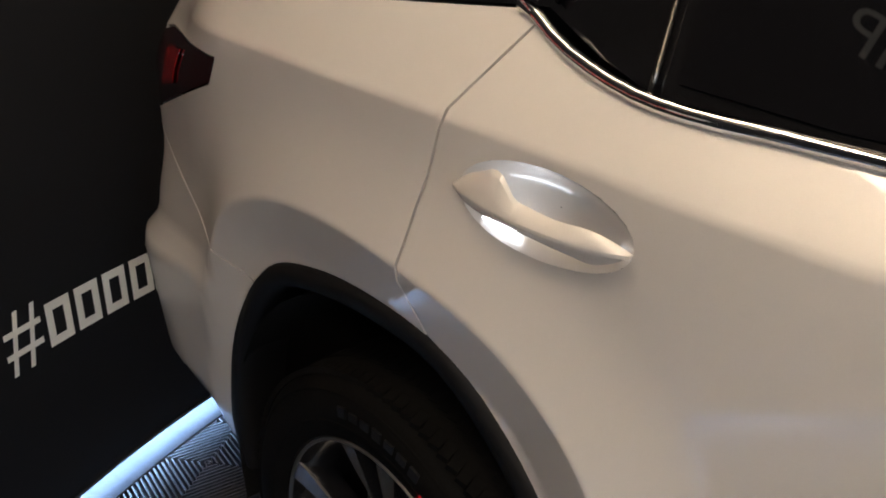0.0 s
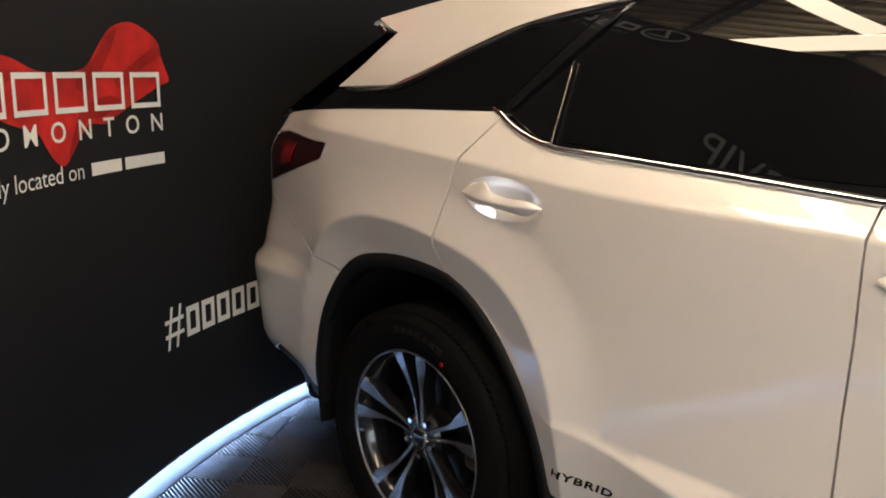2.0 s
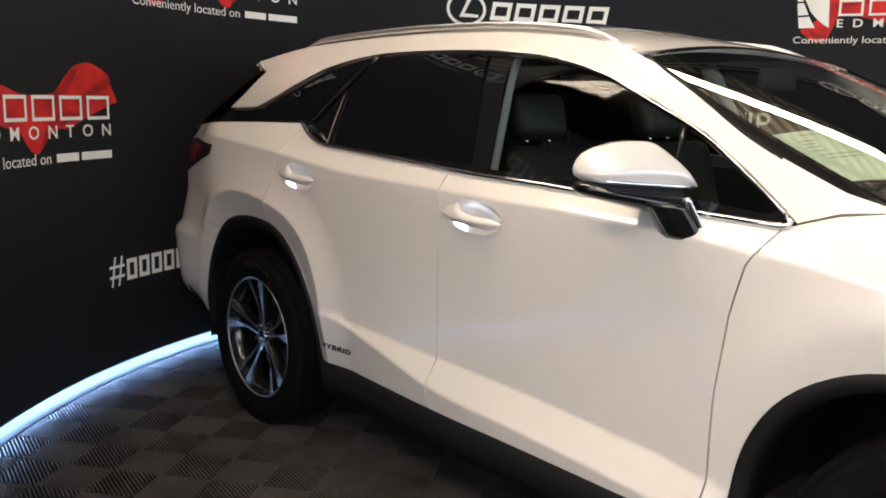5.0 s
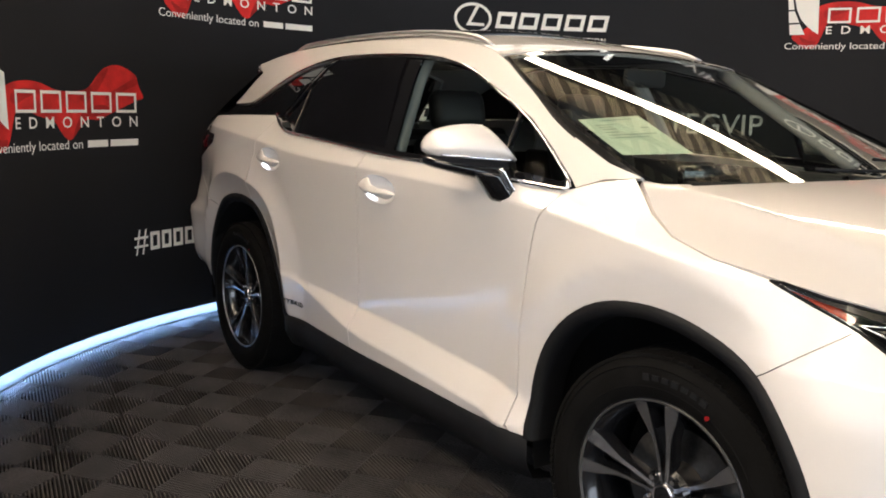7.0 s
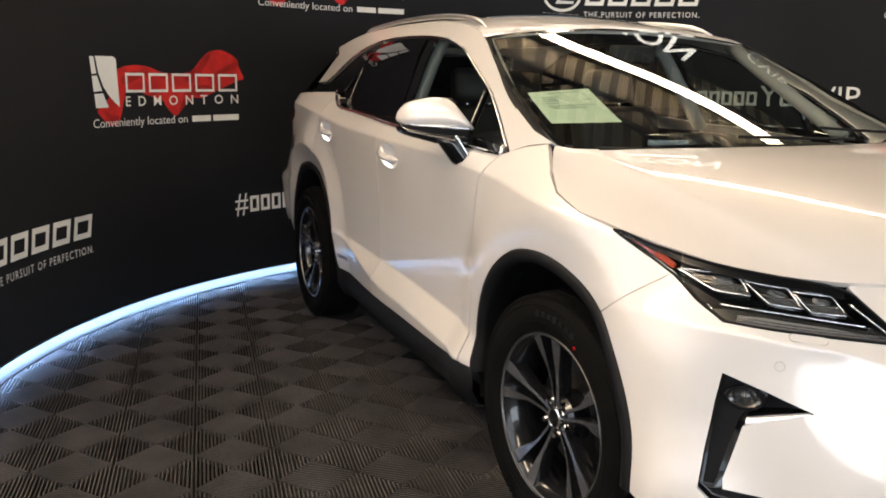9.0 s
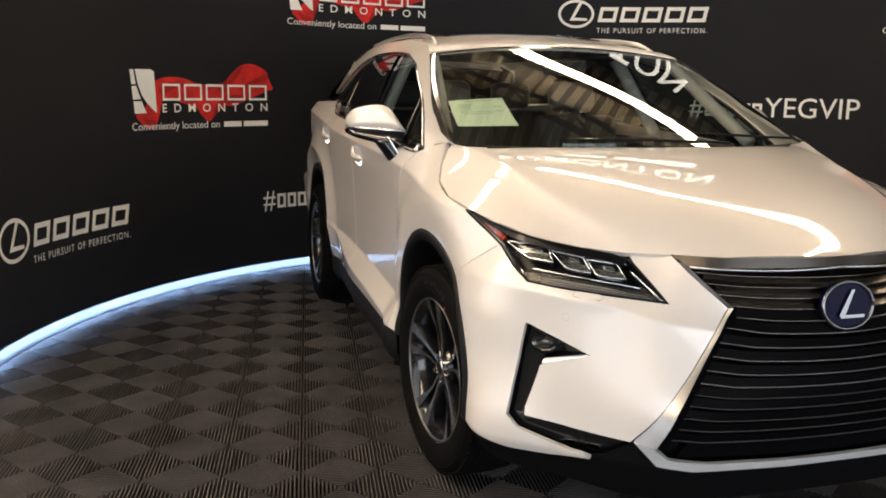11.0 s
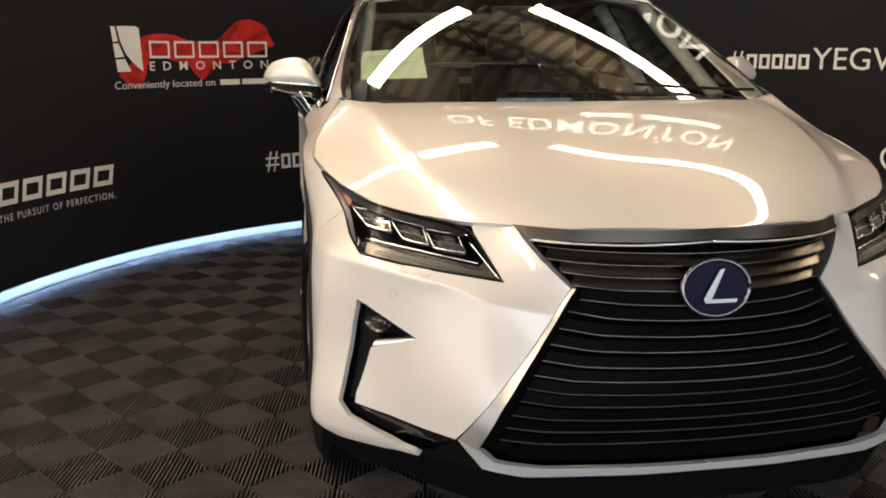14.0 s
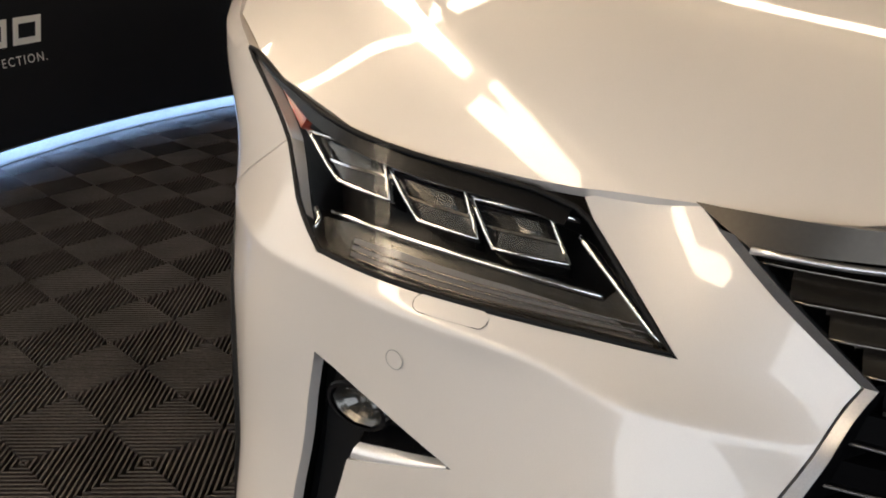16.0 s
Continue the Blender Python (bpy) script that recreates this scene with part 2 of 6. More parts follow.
def sheet(name, outline, surf, mat, parent, label="", holes=(), step=0.03, depth=0.018, mirror=False, flip=False, lines=()):
    """A panel: the part of a surface surf(a, b) -> (x, y, z) inside an outline, with turned-in edges."""
    loops = [resample(outline, step)] + [resample(h, step) for h in holes]
    pts, edges, rings = [], [], []
    for loop in loops:
        k = len(pts)
        pts += loop
        edges += [(k + i, k + (i + 1) % len(loop)) for i in range(len(loop))]
        rings.append(list(range(k, k + len(loop))))
    arr = np.array(pts)
    lo, hi = arr.min(0), arr.max(0)
    # creases: lines of points along which the mesh may fold
    for line in lines:
        last = None
        for q in line:
            if inside(q, outline) and not any(inside(q, h) for h in holes) and edge_distance(q, arr) > 0.004:
                pts.append(tuple(q))
                if last is not None:
                    edges.append((last, len(pts) - 1))
                last = len(pts) - 1
            else:
                last = None
    arr = np.array(pts)
    for a in np.arange(lo[0] + step / 2, hi[0], step):
        for b in np.arange(lo[1] + step / 2, hi[1], step):
            if inside((a, b), outline) and not any(inside((a, b), h) for h in holes) and edge_distance((a, b), arr) > 0.5 * step:
                pts.append((a, b))
    v2, _, tris, orig, _, _ = delaunay_2d_cdt([Vector(p) for p in pts], edges, [], 1, 1e-7)
    keep = []
    for f in tris:
        c = sum((v2[i] for i in f), Vector((0, 0))) / 3
        if inside(c, outline) and not any(inside(c, h) for h in holes):
            keep.append(tuple(f))
    back = {}
    for i, o in enumerate(orig):
        for k in o:
            back[k] = i
    V = [Vector(surf(p[0], p[1])) for p in v2]
    N = []
    e = 0.004
    for p in v2:
        da = Vector(surf(p[0] + e, p[1])) - Vector(surf(p[0] - e, p[1]))
        db = Vector(surf(p[0], p[1] + e)) - Vector(surf(p[0], p[1] - e))
        N.append(da.cross(db).normalized())
    # outward, away from the middle of the body
    s = sum((n.dot(v - Vector((1.3, 0, 0.75))) for n, v in zip(N, V)))
    if (s < 0) != flip:
        N = [-n for n in N]
    f0 = keep[0]
    if (V[f0[1]] - V[f0[0]]).cross(V[f0[2]] - V[f0[0]]).dot(N[f0[0]]) < 0:
        keep = [f[::-1] for f in keep]
    faces = list(keep)
    if depth:
        for ring in rings:
            ids = [back[i] for i in ring]
            k = len(V)
            n = len(ids)
            for i in range(n):
                a, b = V[ids[i - 1]], V[ids[(i + 1) % n]]
                side = (b - a).cross(N[ids[i]])
                side = side.normalized() if side.length > 1e-9 else N[ids[i]]
                V += [V[ids[i]].copy(), V[ids[i]] - N[ids[i]] * depth]
                N += [side, side]
            for i in range(n):
                j = (i + 1) % n
                faces.append((k + 2 * i, k + 2 * i + 1, k + 2 * j + 1, k + 2 * j))
    made = []
    for m in ((1, -1) if mirror else (1,)):
        VV = [(v.x, v.y * m, v.z) for v in V]
        NN = [(n.x, n.y * m, n.z) for n in N]
        FF = faces if m == 1 else [f[::-1] for f in faces]
        made.append(finish(name, VV, FF, mat, parent, label, NN))
    return made


def grid_mesh(name, rows, mat, parent, label="", close=False, mirror=False):
    """A quad mesh through rows of points, all of the same length."""
    n, m = len(rows), len(rows[0])
    faces = []
    for i in range(n - 1):
        for j in range(m if close else m - 1):
            k = (j + 1) % m
            faces.append((i * m + j, i * m + k, (i + 1) * m + k, (i + 1) * m + j))
    verts = [tuple(p) for r in rows for p in r]
    made = [finish(name, verts, faces, mat, parent, label)]
    if mirror:
        made.append(finish(name, [(x, -y, z) for x, y, z in verts], [f[::-1] for f in faces], mat, parent, label))
    return made


def tube(name, pts, radius, mat, parent, label="", sides=8, flat=1.0, up=(0, 0, 1), mirror=False):
    """A bar along a line of points; flat squeezes it across, towards up. The ends are closed."""
    rows = []
    P = [Vector(p) for p in pts]
    for i, p in enumerate(P):
        t = (P[min(i + 1, len(P) - 1)] - P[max(i - 1, 0)]).normalized()
        a = t.cross(Vector(up)).normalized()
        b = a.cross(t).normalized()
        r = radius(i / (len(P) - 1)) if callable(radius) else radius
        rows.append([p + a * r * math.cos(2 * math.pi * k / sides) + b * r * flat * math.sin(2 * math.pi * k / sides) for k in range(sides)])
    rows = [[sum(rows[0], Vector()) / sides] * sides] + rows + [[sum(rows[-1], Vector()) / sides] * sides]
    return grid_mesh(name, rows, mat, parent, label, close=True, mirror=mirror)


def box_bm(size, at=(0, 0, 0), bevel=0.0, segments=2, rot=None):
    bm = bmesh.new()
    bmesh.ops.create_cube(bm, size=1)
    for v in bm.verts:
        v.co = Vector((v.co.x * size[0], v.co.y * size[1], v.co.z * size[2]))
    if bevel:
        bmesh.ops.bevel(bm, geom=bm.edges[:], offset=bevel, segments=segments, affect="EDGES", profile=0.5)
    m = Matrix.Translation(at) @ (rot.to_4x4() if rot else Matrix())
    bm.transform(m)
    return bm


def lathe(name, profile, mat, parent, label="", sides=64, axis_y=True):
    """A body of revolution about y: profile of (radius, y)."""
    rows = []
    for r, y in profile:
        rows.append([(r * math.cos(2 * math.pi * k / sides), y, r * math.sin(2 * math.pi * k / sides)) for k in range(sides)])
    ob = grid_mesh(name, rows, mat, parent, label, close=True)[0]
    bm = bmesh.new()
    bm.from_mesh(ob.data)
    bmesh.ops.recalc_face_normals(bm, faces=bm.faces)
    for e in bm.edges:
        if len(e.link_faces) == 2 and e.calc_face_angle(0) > radians(32):
            e.smooth = False
    bm.to_mesh(ob.data)
    bm.free()
    return ob


def lettering(text, height, spacing=1.0, squeeze=1.0, bold=0.0, shear=0.0):
    """Flat letters of the built-in font: vertices (a, b) from the lower left corner, and faces. height: of a capital."""
    c = bpy.data.curves.new("letters", "FONT")
    c.body = text
    c.size = 1.0
    c.space_character = spacing
    c.offset = bold
    c.shear = shear
    c.resolution_u = 3
    ob = new("letters", c)
    bpy.context.view_layer.update()
    me = bpy.data.meshes.new_from_object(ob.evaluated_get(bpy.context.evaluated_depsgraph_get()))
    v = [(p.co.x, p.co.y) for p in me.vertices]
    f = [tuple(q.vertices) for q in me.polygons]
    bpy.data.objects.remove(ob)
    bpy.data.curves.remove(c)
    bpy.data.meshes.remove(me)
    x0 = min(p[0] for p in v)
    k = height / 0.72
    return [((p[0] - x0) * k * squeeze, p[1] * k) for p in v], f


def fit_width(v, width):
    w = max(p[0] for p in v)
    return [(p[0] * width / w, p[1]) for p in v]

# ---------- car surfaces (right half, y negative) ----------
def lerp_tab(x, tab):
    """Smooth (cubic Hermite) interpolation through a few (x, value) pairs."""
    n = len(tab)
    if x <= tab[0][0]:
        return tab[0][1]
    if x >= tab[-1][0]:
        return tab[-1][1]
    for i in range(n - 1):
        x0, y0 = tab[i]
        x1, y1 = tab[i + 1]
        if x <= x1:
            h = x1 - x0
            d = (y1 - y0) / h
            d0 = d if i == 0 else (d + (y0 - tab[i - 1][1]) / (x0 - tab[i - 1][0])) / 2
            d1 = d if i == n - 2 else (d + (tab[i + 2][1] - y1) / (tab[i + 2][0] - x1)) / 2
            t = (x - x0) / h
            return ((2*t**3 - 3*t*t + 1) * y0 + (t**3 - 2*t*t + t) * h * d0 + (-2*t**3 + 3*t*t) * y1 + (t**3 - t*t) * h * d1)

def smooth(a, b, x):
    t = min(1.0, max(0.0, (x - a) / (b - a)))
    return t * t * (3 - 2 * t)

PLAN = [(-1.16, 0.0), (-1.14, -0.36), (-1.10, -0.60), (-1.03, -0.76), (-0.90, -0.858), (-0.65, -0.905), (-0.25, -0.924), (0.6, -0.930),
        (1.5, -0.932), (2.3, -0.936), (2.85, -0.936), (3.15, -0.915), (3.34, -0.868), (3.46, -0.79), (3.55, -0.68), (3.63, -0.52), (3.715, -0.32), (3.78, -0.15), (3.80, 0.0)]

def catmull(pts, per=24):
    out = []
    p = [np.array(q, float) for q in pts]
    p = [p[0]] + p + [p[-1]]
    # mirror at the ends, so that the outline crosses the middle square
    p[0] = np.array((p[2][0], -p[2][1])); p[-1] = np.array((p[-3][0], -p[-3][1]))
    for i in range(1, len(p) - 2):
        # centripetal knots
        k = [0.0]
        for j in range(3):
            k.append(k[-1] + max(1e-6, np.linalg.norm(p[i + j] - p[i + j - 1])) ** 0.5)
        for s in range(per):
            t = k[1] + (k[2] - k[1]) * s / per
            a1 = (k[1]-t)/(k[1]-k[0])*p[i-1] + (t-k[0])/(k[1]-k[0])*p[i]
            a2 = (k[2]-t)/(k[2]-k[1])*p[i] + (t-k[1])/(k[2]-k[1])*p[i+1]
            a3 = (k[3]-t)/(k[3]-k[2])*p[i+1] + (t-k[2])/(k[3]-k[2])*p[i+2]
            b1 = (k[2]-t)/(k[2]-k[0])*a1 + (t-k[0])/(k[2]-k[0])*a2
            b2 = (k[3]-t)/(k[3]-k[1])*a2 + (t-k[1])/(k[3]-k[1])*a3
            out.append((k[2]-t)/(k[2]-k[1])*b1 + (t-k[1])/(k[2]-k[1])*b2)
    out.append(p[-2])
    return np.array(out)

CURVE = catmull(PLAN)
ARC = np.r_[0, np.cumsum(np.linalg.norm(np.diff(CURVE, axis=0), axis=1))]
ARC += 1.0 - np.interp(1.0, CURVE[:, 0], ARC)      # along the doors the parameter is x itself
TAN = np.gradient(CURVE, axis=0); TAN /= np.linalg.norm(TAN, axis=1)[:, None]
U_REAR, U_FRONT = float(ARC[0]), float(ARC[-1])

CREASE = [(-0.9, 1.262), (-0.6, 1.25), (0.15, 1.193), (0.65, 1.149), (1.2, 1.130), (1.7, 1.115), (2.3, 1.08), (3.0, 1.0)]
BELT = [(-0.9, 1.305), (0.20, 1.314), (0.29, 1.274), (0.39, 1.243), (0.46, 1.232), (0.58, 1.225), (0.92, 1.206), (1.3, 1.184), (1.65, 1.172), (2.07, 1.152), (2.35, 1.140)]
HANDLE_LINE = [(0.2, 1.125), (0.6, 1.108), (1.1, 1.083), (1.5, 1.047), (2.0, 1.012), (2.5, 0.98)]
STRAKE = [(0.40, 0.62), (0.85, 0.53), (1.2, 0.463), (1.6, 0.44), (2.2, 0.40)]

NOSE_CREASE = [(3.2, 0.82), (3.45, 0.815), (3.6, 0.803), (3.72, 0.79), (3.82, 0.768), (3.93, 0.750), (4.03, 0.735), (4.12, 0.73)]
FLARE_R = [(0, 0.535), (14, 0.552), (31, 0.588), (48, 0.620), (60, 0.624), (80, 0.614), (97, 0.634), (113, 0.670), (125, 0.688), (140, 0.66), (165, 0.60), (185, 0.58)]
FLARE_F = [(0, 0.56), (40, 0.58), (90, 0.60), (140, 0.62), (185, 0.58)]


def ramp(d, k):
    """A fold: nothing before d = 0, d itself after it, rounded over k."""
    return d if d > k else (0.0 if d < -k else (d + k) ** 2 / (4 * k))


def inset(u, z):
    """How far the skin stands in from the outline of the plan, at height z."""
    # sides
    zc = lerp_tab(u, CREASE)
    if z > zc:
        side = 0.022 + (z - zc) * 0.765 + (z - zc) ** 2 * 0.2
    else:
        d = zc - z
        side = 0.022 + 0.004 * smooth(0.0, 0.35, d)
        # a second, softer fold at the height of the handles
        dh = max(0.01, zc - lerp_tab(u, HANDLE_LINE))
        side -= 0.045 * smooth(0.3, 0.8, u) * (1 - smooth(2.2, 2.5, u)) * min(d, dh) * (1 - smooth(dh, 0.42, d))
    doors = smooth(0.30, 0.55, u) * (1 - smooth(2.15, 2.4, u))
    if doors > 0:
        zs = lerp_tab(u, STRAKE)
        dz = z - zs
        h = 0.095 * smooth(0.40, 1.35, u)           # height of the bright facet over the strake
        depth = 0.62 * h
        if h > 0.002:
            side += doors * depth * (-0.45 if dz < 0 else (dz / h - 0.45 if dz < h else 0.55 * max(0.0, 1 - (dz - h) / 0.6)))
        side -= doors * 0.006
        side += doors * 0.16 * max(0.0, -dz)        # tucked in below the strake
    # wheel arch flares: a ridge round each opening, from which the face turns in towards the wheel
    for xw, ridge, high, wide in ((0.0, FLARE_R, 0.034, 0.15), (2.79, FLARE_F, 0.022, 0.16)):
        r = math.hypot(u - xw, z - 0.38)
        if r < 0.9:
            a = math.degrees(math.atan2(z - 0.38, u - xw))
            if -30 < a < 210:
                r0 = lerp_tab(a, ridge)
                amount = high * smooth(-20, 8, a) * (1 - smooth(130, 165, a) * (0.6 if xw == 0 else 0))
                if r > r0:
                    side -= amount * (1 - smooth(0, 1, (r - r0) / wide)) if xw else amount * max(0, 1 - (r - r0) / wide) ** 1.5
                else:
                    side -= amount * (1 - (0.9 if xw == 0 else 0.62) * min(1.0, (r0 - r) / 0.11))
    side += 0.06 * (1 - smooth(0.2, 0.34, z))
    # front
    zk = lerp_tab(u, NOSE_CREASE)
    steep = lerp_tab(u, [(2.9, 0.3), (3.3, 0.6), (3.75, 0.95), (3.82, 0.88), (3.90, 0.57), (4.02, 0.25), (4.4, 0.35)])
    front = ((zk - 0.80) * smooth(0.38, 0.52, z) + ramp(z - zk, 0.005)) * steep - 0.016 * (1 - smooth(0.5, zk, z))
    front -= 0.030 * smooth(2.95, 3.15, u) * (1 - smooth(3.30, 3.50, u)) * (1 - smooth(0.70, 0.90, z))
    front -= 0.028 * smooth(3.2, 3.38, u) * (1 - smooth(3.45, 3.6, u)) * (1 - smooth(0.40, 0.62, z))
    if z < 0.36:
        front += (0.36 - z) * 0.45
    f = smooth(2.85, 3.35, u)
    # tail
    rear = 0.02 + 0.030 * smooth(0.80, 0.98, z) + 0.10 * smooth(1.12, 1.34, z)
    rear -= 0.043 * (1 - smooth(0.745, 0.81, z)) if z > 0.745 else 0.043 - (0.745 - z) * 0.10
    rear += 0.12 * (1 - smooth(0.28, 0.50, z))
    b = 1 - smooth(-0.85, -0.40, u)
    return side * (1 - f) * (1 - b) + front * f + rear * b

def skin(u, z):
    if u > U_FRONT:
        x, y, z = skin(2 * U_FRONT - u, z)
        return (x, -y, z)
    if u < U_REAR:
        x, y, z = skin(2 * U_REAR - u, z)
        return (x, -y, z)
    i = np.interp(u, ARC, np.arange(len(ARC)))
    k = int(min(len(ARC) - 2, i)); t = i - k
    p = CURVE[k] * (1 - t) + CURVE[k + 1] * t
    g = TAN[k] * (1 - t) + TAN[k + 1] * t
    d = inset(u, z)
    # the lower corners of the grille stand forward, so that the chin is blunter than the nose
    ahead = 0.112 * smooth(3.46, 3.87, u) * (1 - smooth(3.76, U_FRONT, u)) * min(1.0, max(0.0, (0.78 - z) / 0.36))
    return (p[0] - g[1] * d + ahead, p[1] + g[0] * d, z)

# ---------- the place: round backdrop, floor, hall ----------
CX, CY, RW = 1.912, 0.60, 3.414        # the backdrop stands on this circle
S0, S1, HEM, TOP = -5.0, 5.3, 0.062, 3.95


def on_wall(s, z, off=0.0):
    """A point of the backdrop: s metres along it from its middle, z up, off metres in front of it."""
    a = math.pi - s / RW
    return (CX + (RW - off) * math.cos(a), CY + (RW - off) * math.sin(a), z)


def wall_sheet(name, verts, faces, mat, parent, label="", off=0.003):
    return finish(name, [on_wall(s, z, off) for s, z in verts], faces, mat, parent, label, smooth_faces=False)


def poly_sheet(name, outline, mat, parent, label="", off=0.003, step=0.08):
    """A printed patch inside an outline, bent to the backdrop."""
    loop = resample(outline, step)
    n = len(loop)
    v2, _, tris, _, _, _ = delaunay_2d_cdt([Vector(p) for p in loop], [(i, (i + 1) % n) for i in range(n)], [], 1, 1e-7)
    keep = [tuple(f) for f in tris if inside(sum((v2[i] for i in f), Vector((0, 0))) / 3, outline)]
    return wall_sheet(name, [tuple(p) for p in v2], keep, mat, parent, label, off)


rows = []
for k in range(121):
    s = S0 + (S1 - S0) * k / 120
    sag = 0.0012 * math.sin(s * 2.1) + 0.0006 * math.sin(s * 5.3 + 1)
    # the unseen top steps down at one end, so that lamplight clears it
    top = TOP - 0.60 * (1 - smooth(-1.25, -1.05, s))
    rows.append([on_wall(s, HEM, sag), on_wall(s, HEM + 0.02, sag * 0.9), on_wall(s, 1.2, sag * 0.4), on_wall(s, 2.4, 0.0), on_wall(s, top, 0.0),
                 on_wall(s, top, -0.03), on_wall(s, 1.2, -0.03), on_wall(s, HEM, -0.03)])
backdrop = grid_mesh("wall_backdrop", rows, FABRIC, None, close=True)[0]
tagged(backdrop, "curved black fabric backdrop wall printed with white and red logos", "backdrop wall", kind="structure")


def bar(s0, z0, s1, z1, lean=0.0):
    h = z1 - z0
    return [(s0, z0), (s1, z0), (s1 + lean * h, z1), (s0 + lean * h, z1)]


def word_blocks(s0, z0, width, height, count, lean, stroke):
    """A brand word as plain slanted frames, one for each of its letters."""
    verts, faces = [], []
    w = width / (count + (count - 1) * 0.22)
    for i in range(count):
        a = s0 + i * w * 1.22
        quads = [bar(a, z0, a + w, z0 + stroke), bar(a, z0 + height - stroke, a + w, z0 + height), bar(a, z0 + stroke, a + stroke, z0 + height - stroke),
                 bar(a + w - stroke, z0 + stroke, a + w, z0 + height - stroke)]
        for q in quads:
            k = len(verts)
            verts += [(s + lean * (z - z0), z) for s, z in q]
            faces.append((k, k + 1, k + 2, k + 3))
    return verts, faces


def ring_shape(s0, z0, rx, rz, stroke, n=40):
    verts = []
    for k in range(n):
        a = 2 * math.pi * k / n
        verts += [(s0 + rx * math.cos(a), z0 + rz * math.sin(a)), (s0 + (rx - stroke) * math.cos(a), z0 + (rz - stroke) * math.sin(a))]
    faces = [(2 * k, 2 * k + 1, (2 * k + 3) % (2 * n), (2 * k + 2) % (2 * n)) for k in range(n)]
    return verts, faces


def shifted(shape, s, z):
    v, f = shape
    return [(a + s, b + z) for a, b in v], f


CITY = lettering("EDMONTON", 0.058, 2.2, 0.62, 0.012)
NEARBY = lettering("Conveniently located on", 0.05, 0.98, 0.8)
SLOGAN = lettering("THE PURSUIT OF PERFECTION.", 0.043, 1.25, 0.9)
HASH = lettering("#", 0.155, 1.0, 0.9)
TAG = lettering("YEGVIP", 0.165, 1.0, 0.95)
CITY = (fit_width(CITY[0], 0.955), CITY[1])
NEARBY = (fit_width(NEARBY[0], 0.80), NEARBY[1])
SLOGAN = (fit_width(SLOGAN[0], 0.925), SLOGAN[1])
TAG = (fit_width(TAG[0], 0.73), TAG[1])


def rounded(loop, n=3):
    """A closed outline led smoothly through its corners."""
    out, m = [], len(loop)
    for k in range(m):
        p0, p1, p2, p3 = (loop[(k + d) % m] for d in (-1, 0, 1, 2))
        for i in range(n):
            t = i / n
            out.append(tuple(0.5 * (2 * b + (c - a) * t + (2 * a - 5 * b + 4 * c - d) * t * t + (3 * b - a - 3 * c + d) * t ** 3) for a, b, c, d in zip(p0, p1, p2, p3)))
    return out


